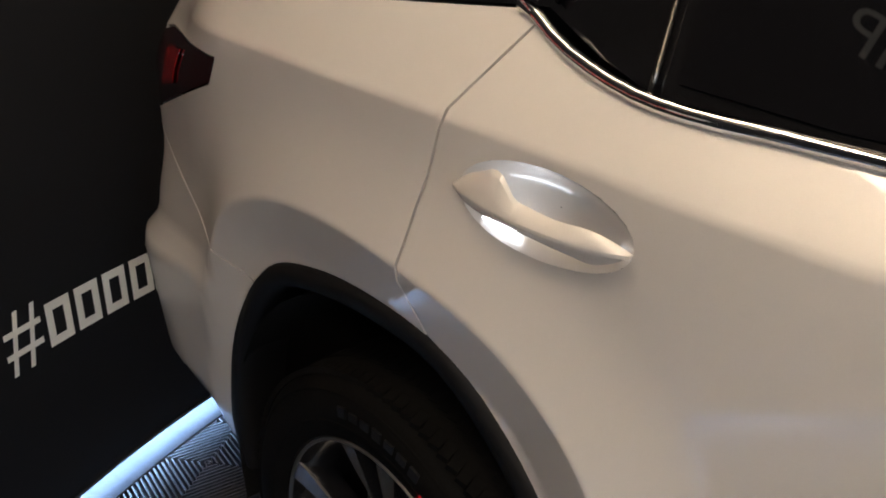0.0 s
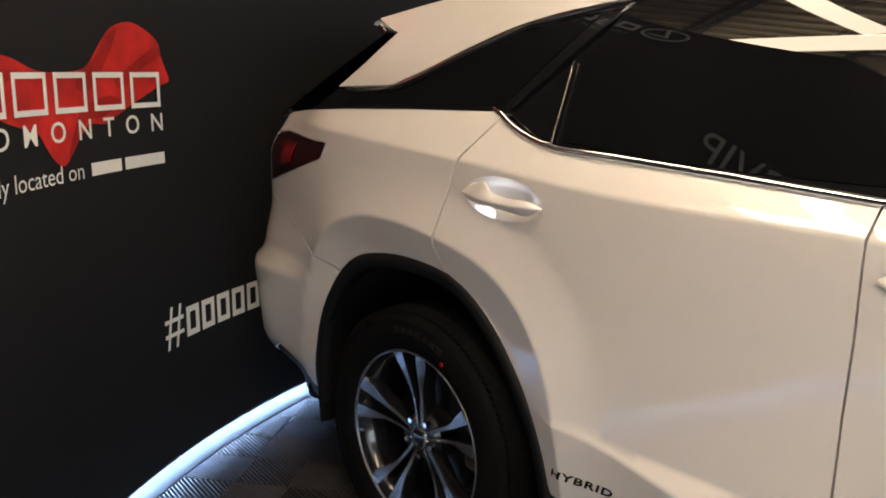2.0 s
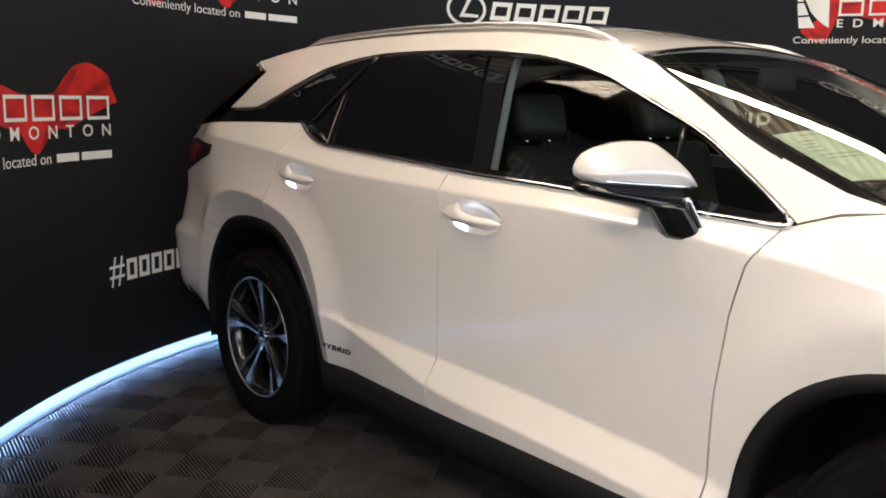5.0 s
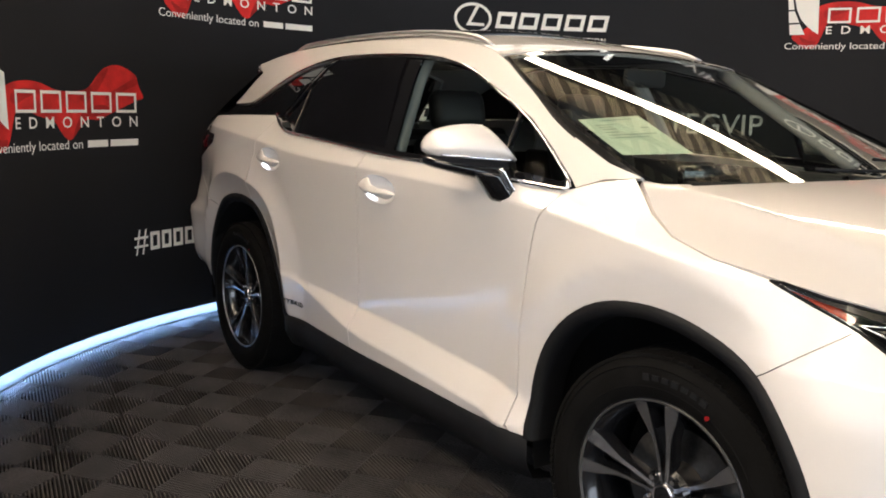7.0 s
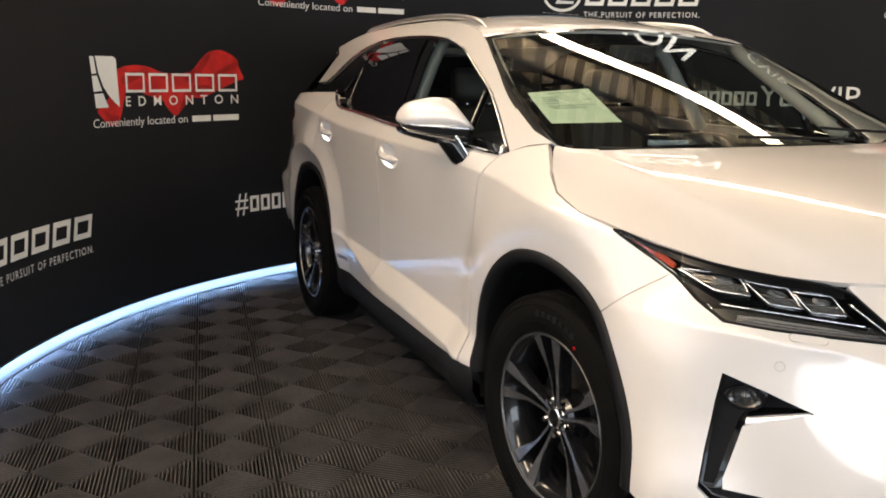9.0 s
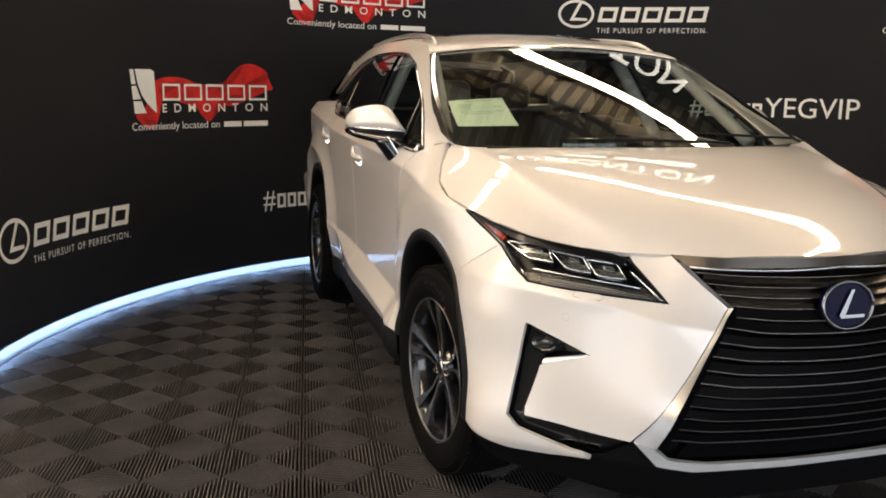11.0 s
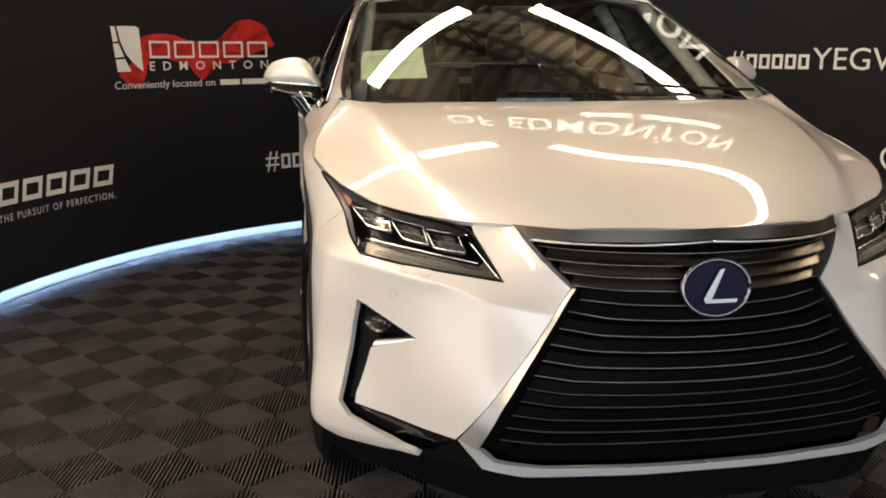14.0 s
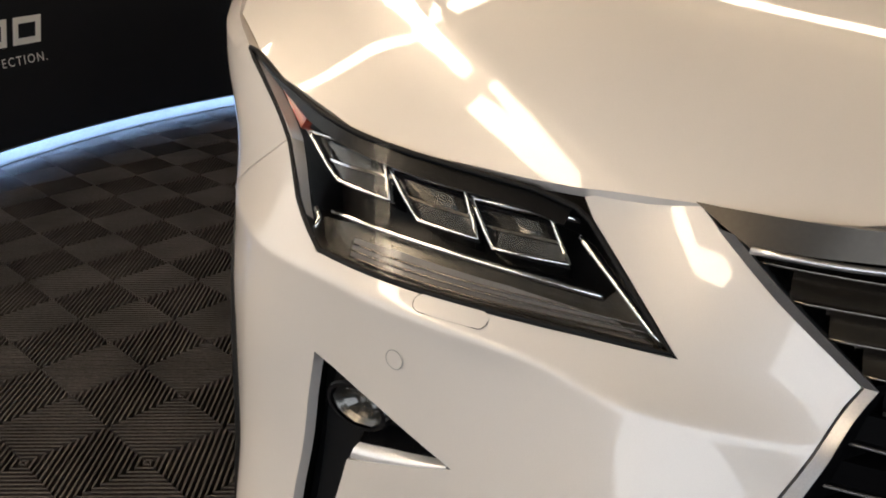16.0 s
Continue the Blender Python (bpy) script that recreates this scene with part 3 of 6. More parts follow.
def heart_print(s, z):
    """The dealer's print: a red drape behind white shapes, the city's name and a line below."""
    drape = [(0.046, 0.104), (0.082, 0.058), (0.131, 0.018), (0.196, 0.013), (0.231, 0.046), (0.257, 0.105), (0.279, 0.164), (0.303, 0.196), (0.408, 0.196), (0.454, 0.183), (0.531, 0.164), (0.593, 0.149), (0.627, 0.11), (0.667, 0.068), (0.713, 0.051), (0.762, 0.088), (0.816, 0.137), (0.858, 0.159), (0.932, 0.155), (0.994, 0.175), (1.063, 0.201), (1.148, 0.23), (1.24, 0.263), (1.294, 0.279), (1.274, 0.322), (1.252, 0.365), (1.24, 0.406), (1.166, 0.444), (1.086, 0.46), (0.994, 0.439), (0.932, 0.393), (0.873, 0.337), (0.824, 0.314), (0.685, 0.306), (0.593, 0.315), (0.501, 0.342), (0.408, 0.352), (0.316, 0.347), (0.248, 0.331), (0.208, 0.302), (0.146, 0.165)]
    poly_sheet("red_drape_print", rounded([(s + a, z + b) for a, b in drape]), PRINT_RED, backdrop, "red draped cloth heart print", 0.002)
    for fold in ([(0.824, 0.31), (0.901, 0.352), (0.963, 0.412), (1.024, 0.438), (0.978, 0.366), (0.901, 0.284), (0.84, 0.249), (0.793, 0.271)],
                 [(0.994, 0.285), (1.101, 0.335), (1.225, 0.388), (1.249, 0.358), (1.148, 0.318), (1.04, 0.257)],
                 [(0.778, 0.159), (0.84, 0.215), (0.963, 0.238), (1.024, 0.215), (0.917, 0.175), (0.84, 0.17), (0.778, 0.104), (0.732, 0.067)],
                 [(0.262, 0.283), (0.362, 0.315), (0.531, 0.309), (0.593, 0.294), (0.424, 0.281), (0.285, 0.234)],
                 [(0.1, 0.098), (0.177, 0.067), (0.223, 0.066), (0.2, 0.027), (0.146, 0.039)]):
        poly_sheet("drape_fold_print", rounded([(s + a, z + b) for a, b in fold]), PRINT_DARK_RED, backdrop, "darker fold of the red drape", 0.003)
    for panel in ([(0, 0.393), (0.035, 0.392), (0.051, 0.301), (0.011, 0.299)],
                  [(0.011, 0.287), (0.054, 0.29), (0.092, 0.206), (0.02, 0.202)],
                  [(0.023, 0.19), (0.097, 0.193), (0.139, 0.115), (0.032, 0.113)],
                  [(0.048, 0.395), (0.193, 0.396), (0.22, 0.383), (0.233, 0.115), (0.193, 0.14), (0.146, 0.18), (0.103, 0.228), (0.069, 0.3)]):
        poly_sheet("white_panel_print", [(s + a, z + b) for a, b in panel], PRINT_WHITE, backdrop, off=0.004)
    v, f = word_blocks(s + 0.29, z + 0.195, 0.945, 0.112, 5, 0.0, 0.016)
    wall_sheet("brand_word_print", v, f, PRINT_WHITE, backdrop, "white plain word shapes", 0.005)
    v, f = shifted(CITY, s + 0.285, z + 0.118)
    wall_sheet("city_lettering", v, f, PRINT_WHITE, backdrop, "white spaced capitals", 0.005)
    v, f = shifted(NEARBY, s, z + 0.006)
    wall_sheet("line_lettering", v, f, PRINT_WHITE, backdrop, off=0.005)
    for a, w in ((0.84, 0.16), (1.02, 0.22)):
        poly_sheet("address_bar_print", bar(s + a, z + 0.008, s + a + w, z + 0.046), PRINT_WHITE, backdrop, off=0.005)


def emblem_print(s, z):
    """A ring with a slanted stroke, a slanted word as plain frames, and the slogan below."""
    v, f = ring_shape(s + 0.155, z + 0.155, 0.155, 0.118, 0.022)
    wall_sheet("ring_print", v, f, PRINT_WHITE, backdrop, "white oval ring", 0.004)
    poly_sheet("stroke_print", [(s + 0.10, z + 0.10), (s + 0.25, z + 0.10), (s + 0.25, z + 0.12), (s + 0.14, z + 0.125), (s + 0.21, z + 0.255), (s + 0.18, z + 0.255)], PRINT_WHITE, backdrop, off=0.005)
    v, f = word_blocks(s + 0.34, z + 0.09, 0.90, 0.125, 5, 0.2, 0.03)
    wall_sheet("brand_word_print", v, f, PRINT_WHITE, backdrop, "white slanted plain word shapes", 0.004)
    v, f = shifted(SLOGAN, s + 0.335, z)
    wall_sheet("slogan_lettering", v, f, PRINT_WHITE, backdrop, "small white slogan capitals", 0.004)


def hash_print(s, z):
    v, f = shifted(HASH, s, z)
    wall_sheet("hash_lettering", v, f, PRINT_WHITE, backdrop, off=0.004)
    v, f = word_blocks(s + 0.13, z, 0.46, 0.11, 5, 0.0, 0.022)
    wall_sheet("brand_word_print", v, f, PRINT_WHITE, backdrop, "white plain word shapes", 0.004)
    v, f = shifted(TAG, s + 0.61, z)
    wall_sheet("tag_lettering", v, f, PRINT_WHITE, backdrop, "large white capitals", 0.004)


for kind, s, z in ((emblem_print, -4.395, 0.428), (hash_print, -1.885, 0.475), (heart_print, 0.60, 0.36), (emblem_print, 3.09, 0.425),
                   (heart_print, -3.07, 1.10), (emblem_print, -0.58, 1.17), (hash_print, 1.935, 1.205),
                   (hash_print, -4.30, 2.44), (heart_print, -1.635, 1.86), (emblem_print, 0.78, 1.894), (heart_print, 3.385, 1.86),
                   (emblem_print, -2.50, 3.02), (heart_print, -0.55, 2.62), (hash_print, 1.95, 2.70), (emblem_print, 4.0, 2.66)):
    kind(s, z)

SIGN = lettering("OF EDMONTON", 0.42, 1.1, 1.0, 0.012)
v, f = shifted((fit_width(SIGN[0], 2.95), SIGN[1]), -0.45, 3.30)
wall_sheet("sign_lettering", v, f, SIGN_WHITE, backdrop, "large white sign capitals with added glow", 0.004)
for a, w in ((0.9, 0.45), (1.45, 0.8)):
    poly_sheet("address_bar_print", bar(a, 3.00, a + w, 3.13), SIGN_WHITE, backdrop, off=0.004)
# the light strip on the floor along the foot of the backdrop
rows, glow, tray = [], [], []
for k in range(91):
    s = -5.0 + 5.9 * k / 90
    rows.append([on_wall(s, 0.0615, 0.004), on_wall(s, 0.0615, -0.045), on_wall(s, 0.054, -0.045), on_wall(s, 0.054, -0.043), on_wall(s, 0.0585, -0.041), on_wall(s, 0.0585, 0.000), on_wall(s, 0.054, 0.002), on_wall(s, 0.054, 0.004)])
    glow.append([on_wall(s, 0.0578, -0.003), on_wall(s, 0.0578, -0.039)])
    tray.append([on_wall(s, 0.0, 0.040), on_wall(s, 0.004, 0.038), on_wall(s, 0.004, -0.044), on_wall(s, 0.050, -0.048), on_wall(s, 0.0, -0.052)])
led = grid_mesh("light_strip", rows, TRUSS, None, close=True)[0]
tagged(led, "bluish white light strip glowing along the foot of the backdrop", "light strip")
# an added tray: it catches the tape's light as a white band
grid_mesh("floor_channel", tray, CHANNEL, led, "added grey tray that catches the tape's light", close=True)
grid_mesh("led_tape", glow, LED_MAT, led, "glowing blue-white tape")

# ground of the hall, walls and ceiling
HX0, HX1, HY0, HY1, HZ = -7.0, 12.0, -8.5, 9.5, 6.0
bm = bmesh.new()
bmesh.ops.create_grid(bm, x_segments=20, y_segments=20, size=0.5)
for v in bm.verts:
    v.co = Vector(((HX0 + HX1) / 2 + v.co.x * (HX1 - HX0), (HY0 + HY1) / 2 + v.co.y * (HY1 - HY0), -0.020))
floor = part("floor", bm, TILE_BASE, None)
tagged(floor, "dark floor laid with ribbed square plastic tiles in a chequer", "floor", kind="structure")
def joined(boxes):
    bm = bmesh.new()
    for size, at in boxes:
        piece = box_bm(size, at)
        me = bpy.data.meshes.new("tmp")
        piece.to_mesh(me)
        piece.free()
        bm.from_mesh(me)
        bpy.data.meshes.remove(me)
    return bm


def hall_wall(name, along_x, at, a0, a1, opening=None):
    """A wall of the hall, along x or y at the given place, with or without one window opening (a0, a1, z0, z1)."""
    def piece(b0, b1, z0, z1):
        mid, length = (b0 + b1) / 2, b1 - b0
        return ((length, 0.2, z1 - z0), (mid, at, (z0 + z1) / 2)) if along_x else ((0.2, length, z1 - z0), (at, mid, (z0 + z1) / 2))
    if opening is None:
        boxes = [piece(a0, a1, -0.05, HZ + 0.06)]
    else:
        o0, o1, z0, z1 = opening
        boxes = [piece(a0, o0, -0.05, HZ + 0.06), piece(o1, a1, -0.05, HZ + 0.06), piece(o0, o1, -0.05, z0), piece(o0, o1, z1, HZ + 0.06)]
    tagged(part(name, joined(boxes), HALL_WALL, None), "plain pale hall wall", "wall", kind="structure")
    if opening:
        out = 0.25 if at > 0 else -0.25
        bars = []
        n = 5
        for k in range(n + 1):
            c = o0 + (o1 - o0) * k / n
            bars.append(((0.05, 0.1, z1 - z0), (c, at, (z0 + z1) / 2)) if along_x else ((0.1, 0.05, z1 - z0), (at, c, (z0 + z1) / 2)))
        for z in (z0, (z0 + z1) / 2, z1):
            bars.append(((o1 - o0, 0.1, 0.05), ((o0 + o1) / 2, at, z)) if along_x else ((0.1, o1 - o0, 0.05), (at, (o0 + o1) / 2, z)))
        tagged(part("window_1" if along_x else "window_2", joined(bars), TRUSS, None), "dark framed hall window", "window", kind="structure")
        q = [(o0 - 0.3, at + out, z0 - 0.3), (o1 + 0.3, at + out, z0 - 0.3), (o1 + 0.3, at + out, z1 + 0.3), (o0 - 0.3, at + out, z1 + 0.3)]
        if not along_x:
            q = [(y, x, z) for x, y, z in q]
        tagged(finish("backdrop", q, [(0, 1, 2, 3)], DAY_SKY if not along_x else SIDE_SKY, None, smooth_faces=False), "plain overcast sky outside the window", "sky", kind="structure")


# both windows are unseen; their skies are added for daylight on front and side
hall_wall("wall_west", False, HX0 - 0.1, HY0, HY1)
hall_wall("wall_east", False, HX1 + 0.1, HY0, HY1, (-8.4, 9.4, 0.15, 3.3))
hall_wall("wall_south", True, HY0 - 0.1, HX0, HX1, (-6.8, 11.8, 0.9, 5.2))
hall_wall("wall_north", True, HY1 + 0.1, HX0, HX1)
HALL_TURN = radians(52)                     # the roof's trusses run this way, its ribs across
ALONG = Vector((math.cos(HALL_TURN), math.sin(HALL_TURN)))
ACROSS = Vector((ALONG.y, -ALONG.x))


def span(axis, other, d):
    """The stretch of the line d metres out along other, in the direction of axis, that lies within the hall."""
    lo, hi = -99.0, 99.0
    for a, o, c0, c1 in ((axis.x, other.x, HX0 - 0.08, HX1 + 0.08), (axis.y, other.y, HY0 - 0.08, HY1 + 0.08)):
        k0, k1 = sorted(((c0 - o * d) / a, (c1 - o * d) / a))
        lo, hi = max(lo, k0), min(hi, k1)
    return lo, hi


rows = []
d = -9.0
while d < 16.0:
    for dd, dz in ((0, 0), (0.025, 0.07), (0.115, 0.07), (0.14, 0)):
        lo, hi = span(ACROSS, ALONG, d + dd)
        if hi - lo > 0.3:
            p, q = ALONG * (d + dd) + ACROSS * lo, ALONG * (d + dd) + ACROSS * hi
            rows.append([(p.x, p.y, HZ + dz), (q.x, q.y, HZ + dz)])
        else:
            rows.append(None)
    d += 0.25
shift = next(k for k, r in enumerate(rows) if r is not None) % 4
rows = [r for r in rows if r is not None]
ceiling = grid_mesh("ceiling", rows, DECK, None)[0]
ceiling.data.materials.append(DECK_SHADE)
ceiling.data.polygons.foreach_set("material_index", [1 if (k + shift) % 4 == 3 else 0 for k in range(len(ceiling.data.polygons))])
ceiling.data.polygons.foreach_set("use_smooth", [False] * len(ceiling.data.polygons))
tagged(ceiling, "corrugated cream steel roof deck", "ceiling", kind="structure")


def truss_mesh(length):
    bm = bmesh.new()
    def stick(a, b, w):
        a, b = Vector(a), Vector(b)
        d = b - a
        q = d.to_track_quat("Z", "Y").to_matrix()
        part_bm = box_bm((w, w, d.length), (a + b) / 2, rot=q)
        me = bpy.data.meshes.new("tmp")
        part_bm.to_mesh(me)
        part_bm.free()
        bm.from_mesh(me)
        bpy.data.meshes.remove(me)
    stick((0, 0, 0.5), (length, 0, 0.5), 0.09)
    stick((0, 0, 0), (length, 0, 0), 0.08)
    k = 0.0
    while k < length - 0.9:
        stick((k, 0, 0), (k + 0.45, 0, 0.5), 0.035)
        stick((k + 0.45, 0, 0.5), (k + 0.9, 0, 0), 0.035)
        k += 0.9
    return bm


for d in (-7.0, -5.3, -3.6, -1.9, -0.2, 1.5, 3.2, 4.9, 6.6, 8.3, 10.0):
    lo, hi = span(ALONG, ACROSS, d)
    if hi - lo > 2:
        t = part("roof_truss", truss_mesh(hi - lo - 0.1), TRUSS, None)
        p = ACROSS * d + ALONG * (lo + 0.05)
        t.matrix_basis = pose(p.x, p.y, HZ - 0.56, 0, 0, 52)
        tagged(t, "dark steel roof truss with zigzag webs", "roof truss", "roof trusses", "structure")


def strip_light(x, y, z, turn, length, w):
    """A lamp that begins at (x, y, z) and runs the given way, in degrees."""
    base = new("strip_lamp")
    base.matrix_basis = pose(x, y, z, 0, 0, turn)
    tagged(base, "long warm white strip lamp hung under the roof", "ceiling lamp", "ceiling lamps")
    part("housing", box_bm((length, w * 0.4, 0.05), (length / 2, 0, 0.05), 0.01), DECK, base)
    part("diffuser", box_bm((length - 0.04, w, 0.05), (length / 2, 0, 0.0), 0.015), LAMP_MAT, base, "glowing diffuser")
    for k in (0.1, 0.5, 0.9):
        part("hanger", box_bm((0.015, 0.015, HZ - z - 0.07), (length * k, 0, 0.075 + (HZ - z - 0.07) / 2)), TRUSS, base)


# the last, longest lamp is an addition that lights the car's right side
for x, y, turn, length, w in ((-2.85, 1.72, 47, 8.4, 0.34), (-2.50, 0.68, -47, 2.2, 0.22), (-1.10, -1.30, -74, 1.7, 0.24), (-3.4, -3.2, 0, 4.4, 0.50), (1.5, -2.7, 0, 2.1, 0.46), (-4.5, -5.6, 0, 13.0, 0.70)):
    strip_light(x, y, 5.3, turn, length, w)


# ---------- the car ----------
car = new("car")
tagged(car, "pearl white luxury hybrid crossover parked on the tiles", "car")


def arch(xw, radii, a0, a1, n=22, grow=0.0):
    """Points of a wheel opening about (xw, 0.38), from angle a0 to a1 in degrees (0: ahead, 90: up)."""
    out = []
    for k in range(n + 1):
        a = a0 + (a1 - a0) * k / n
        r = lerp_tab(a, radii) + grow
        out.append((xw + r * math.cos(radians(a)), 0.38 + r * math.sin(radians(a))))
    return out


REAR_ARCH = [(-15, 0.50), (8, 0.489), (27, 0.484), (41, 0.485), (57, 0.503), (73, 0.524), (90, 0.526), (105, 0.540), (122, 0.566), (139, 0.556), (165, 0.525), (195, 0.52)]
FRONT_ARCH = [(-15, 0.47), (20, 0.475), (37, 0.478), (57, 0.495), (75, 0.497), (98, 0.512), (119, 0.535), (138, 0.543), (156, 0.530), (177, 0.508), (195, 0.50)]


def offset_skin(d):
    def f(u, z):
        e = 0.004
        p = Vector(skin(u, z))
        n = (Vector(skin(u + e, z)) - Vector(skin(u - e, z))).cross(Vector(skin(u, z + e)) - Vector(skin(u, z - e))).normalized()
        return p + n * d
    return f


def belt_z(u):
    return lerp_tab(u, BELT)


def crease_lines():
    """Lines along which the skin folds: the shoulder, the strake over the sill, the ridges of the rear arches."""
    out = []
    for d in (-0.007, 0.0, 0.007):
        out.append([(-1.0 + 0.026 * k, lerp_tab(-1.0 + 0.026 * k, CREASE) + d) for k in range(155)])
        out.append([(0.40 + 0.026 * k, lerp_tab(0.40 + 0.026 * k, STRAKE) + d) for k in range(70)])
        out.append([(0.75 + 0.026 * k, lerp_tab(0.75 + 0.026 * k, STRAKE) + 0.095 * smooth(0.40, 1.35, 0.75 + 0.026 * k) + d) for k in range(56)])
        ring = []
        for k in range(75):
            a = 2 + 1.8 * k
            r = lerp_tab(a, FLARE_R) + d
            ring.append((r * math.cos(radians(a)), 0.38 + r * math.sin(radians(a))))
        out.append(ring)
    for d in (-0.010, -0.005, 0.0, 0.005, 0.010):
        out.append([(3.20 + 0.024 * k, lerp_tab(3.20 + 0.024 * k, NOSE_CREASE) + d) for k in range(34)])
    return out


FOLDS = crease_lines()
# rear quarter, bumpers, doors, fenders: panels of one skin with real shut lines between them
G = 0.0025          # half a shut line
rear_gap = [(0.235, 1.304), (0.165, 1.2), (0.118, 1.067), (0.094, 0.963), (0.132, 0.890)]
seam = [(-0.355, 0.806), (-0.391, 0.82), (-0.54, 0.860), (-0.77, 0.95), (-0.93, 1.02)]
lamp_tail = [(-0.439, 1.194), (-0.473, 1.150), (-0.842, 1.053), (-0.98, 1.03), (-0.99, 1.19), (-0.80, 1.212)]

quarter = [(u - G, z) for u, z in rear_gap[::-1]] + [(0.19, 1.312), (-0.1, 1.308), (-0.4, 1.300), (-0.7, 1.286), (-0.90, 1.27), (-0.965, 1.25), (-0.985, 1.20)] + \
          [(-0.80, 1.216), (-0.433, 1.198), (-0.436, 1.190), (-0.471, 1.146), (-0.842, 1.048), (-0.97, 1.03)] + [(u, z + G) for u, z in seam[::-1]] + arch(0, REAR_ARCH, 130, 76)
sheet("quarter_panel", quarter, skin, PAINT, car, lines=FOLDS, mirror=True)
bump_r = [(u, z - G) for u, z in seam] + [(-1.05, 1.02), (U_REAR, 1.0), (U_REAR, 0.36), (-1.3, 0.36), (-0.95, 0.40), (-0.75, 0.485), (-0.60, 0.43), (-0.515, 0.36)] + arch(0, REAR_ARCH, 182, 130.5, 14)
sheet("rear_bumper", bump_r, skin, PAINT, car, lines=FOLDS, mirror=True)
valance_r = [(U_REAR, 0.355), (-1.3, 0.355), (-0.95, 0.395), (-0.75, 0.478), (-0.60, 0.425), (-0.515, 0.355), (-0.53, 0.30), (-1.2, 0.22), (U_REAR, 0.22)]
sheet("rear_valance", valance_r, offset_skin(-0.006), PLASTIC, car, "grained black lower bumper", mirror=True)
sheet("tailgate", [(-0.99, 1.025), (-1.05, 1.03), (U_REAR, 1.008), (U_REAR, 1.26), (-0.965, 1.26), (-0.99, 1.2)], skin, PAINT, car, mirror=True)
for ob in sheet("tail_lamp", lamp_tail, offset_skin(-0.002), DARK_RED, car, "dark red pointed tail lamp", step=0.02, mirror=True):
    m = 1 if ob.data.vertices[0].co.y < 0 else -1
    inner = sheet("lamp_element", [(-0.75, 1.185), (-0.66, 1.183), (-0.70, 1.115), (-0.79, 1.10)], offset_skin(0.003), RED_LENS, ob, "bright red reflector", step=0.02, depth=0.002)[0]
    if m < 0:
        for v in inner.data.vertices:
            v.co.y *= -1
        inner.data.flip_normals()

HANDLES = ((0.325, 1.108), (1.352, 1.058))


def oval(u, z, a, b, n=28, tilt=0.0):
    out = []
    for k in range(n):
        t = 2 * math.pi * k / n
        x, y = a * math.cos(t), b * math.sin(t)
        out.append((u + x * math.cos(tilt) - y * math.sin(tilt), z + x * math.sin(tilt) + y * math.cos(tilt)))
    return out


door_r = [(u + G, z) for u, z in rear_gap] + arch(0, REAR_ARCH, 73, 4, 20) + [(0.497, 0.392), (0.75, 0.387), (1.156 - G, 0.387)] + \
         [(1.160 - G, 0.57), (1.170 - G, 0.79), (1.182 - G, 0.95), (1.189 - G, 1.13), (1.195 - G, belt_z(1.195))] + \
         [(u, belt_z(u)) for u in (1.1, 0.92, 0.75, 0.58, 0.48, 0.4, 0.35, 0.3, 0.26)]
sheet("rear_door", door_r, skin, PAINT, car, lines=FOLDS, holes=[oval(*HANDLES[0], 0.132, 0.054, tilt=-0.04)], step=0.024, mirror=True)
door_f = [(1.156 + G, 0.387), (1.5, 0.385), (1.9, 0.38), (2.215 - G, 0.376)] + [(2.222 - G, 0.55), (2.228 - G, 0.72), (2.25 - G, 0.92), (2.285 - G, 1.05), (2.345 - G, 1.142)] + \
         [(u, belt_z(u)) for u in (2.2, 2.07, 1.85, 1.65, 1.45, 1.3)] + [(1.195 + G, belt_z(1.195)), (1.189 + G, 1.13), (1.182 + G, 0.95), (1.170 + G, 0.79), (1.160 + G, 0.57)]
sheet("front_door", door_f, skin, PAINT, car, lines=FOLDS, holes=[oval(*HANDLES[1], 0.132, 0.054, tilt=-0.04)], step=0.024, mirror=True)
fender = [(2.215 + G, 0.376), (2.283, 0.376)] + arch(2.79, FRONT_ARCH, 178, 55.6, 28) + [(3.09, 0.80), (3.18, 0.866), (3.268, 0.925), (3.16, 0.965), (3.058, 1.006)] + \
         [(2.92, 1.031), (2.776, 1.066), (2.678, 1.110), (2.60, 1.165), (2.560, 1.192), (2.45, 1.175), (2.345 + G, 1.142), (2.285 + G, 1.05), (2.25 + G, 0.92), (2.228 + G, 0.72), (2.222 + G, 0.55)]
sheet("front_fender", fender, skin, PAINT, car, lines=FOLDS, step=0.028, mirror=True)
bump_f = [(3.0925, 0.7985), (3.182, 0.8645), (3.269, 0.9235), (3.36, 0.875), (3.44, 0.834), (3.65, 0.82), (3.868, 0.804), (3.80, 0.868), (3.772, 0.899), (3.758, 0.918)] + \
         [(3.82, 0.93), (3.876, 0.928), (3.95, 0.865), (4.027, 0.80), (3.975, 0.72), (3.917, 0.639), (3.815, 0.518), (3.737, 0.428)] + \
         [(3.60, 0.434), (3.478, 0.446), (3.476, 0.47), (3.507, 0.598), (3.646, 0.650), (3.55, 0.687), (3.453, 0.717), (3.442, 0.65), (3.430, 0.532), (3.426, 0.440)] + \
         [(3.46, 0.408), (3.55, 0.378), (3.645, 0.350), (3.55, 0.336), (3.425, 0.335), (3.33, 0.352), (3.262, 0.366)] + arch(2.79, FRONT_ARCH, 0, 55.2, 14)
sheet("front_bumper", bump_f, skin, PAINT, car, lines=FOLDS, step=0.024, mirror=True)
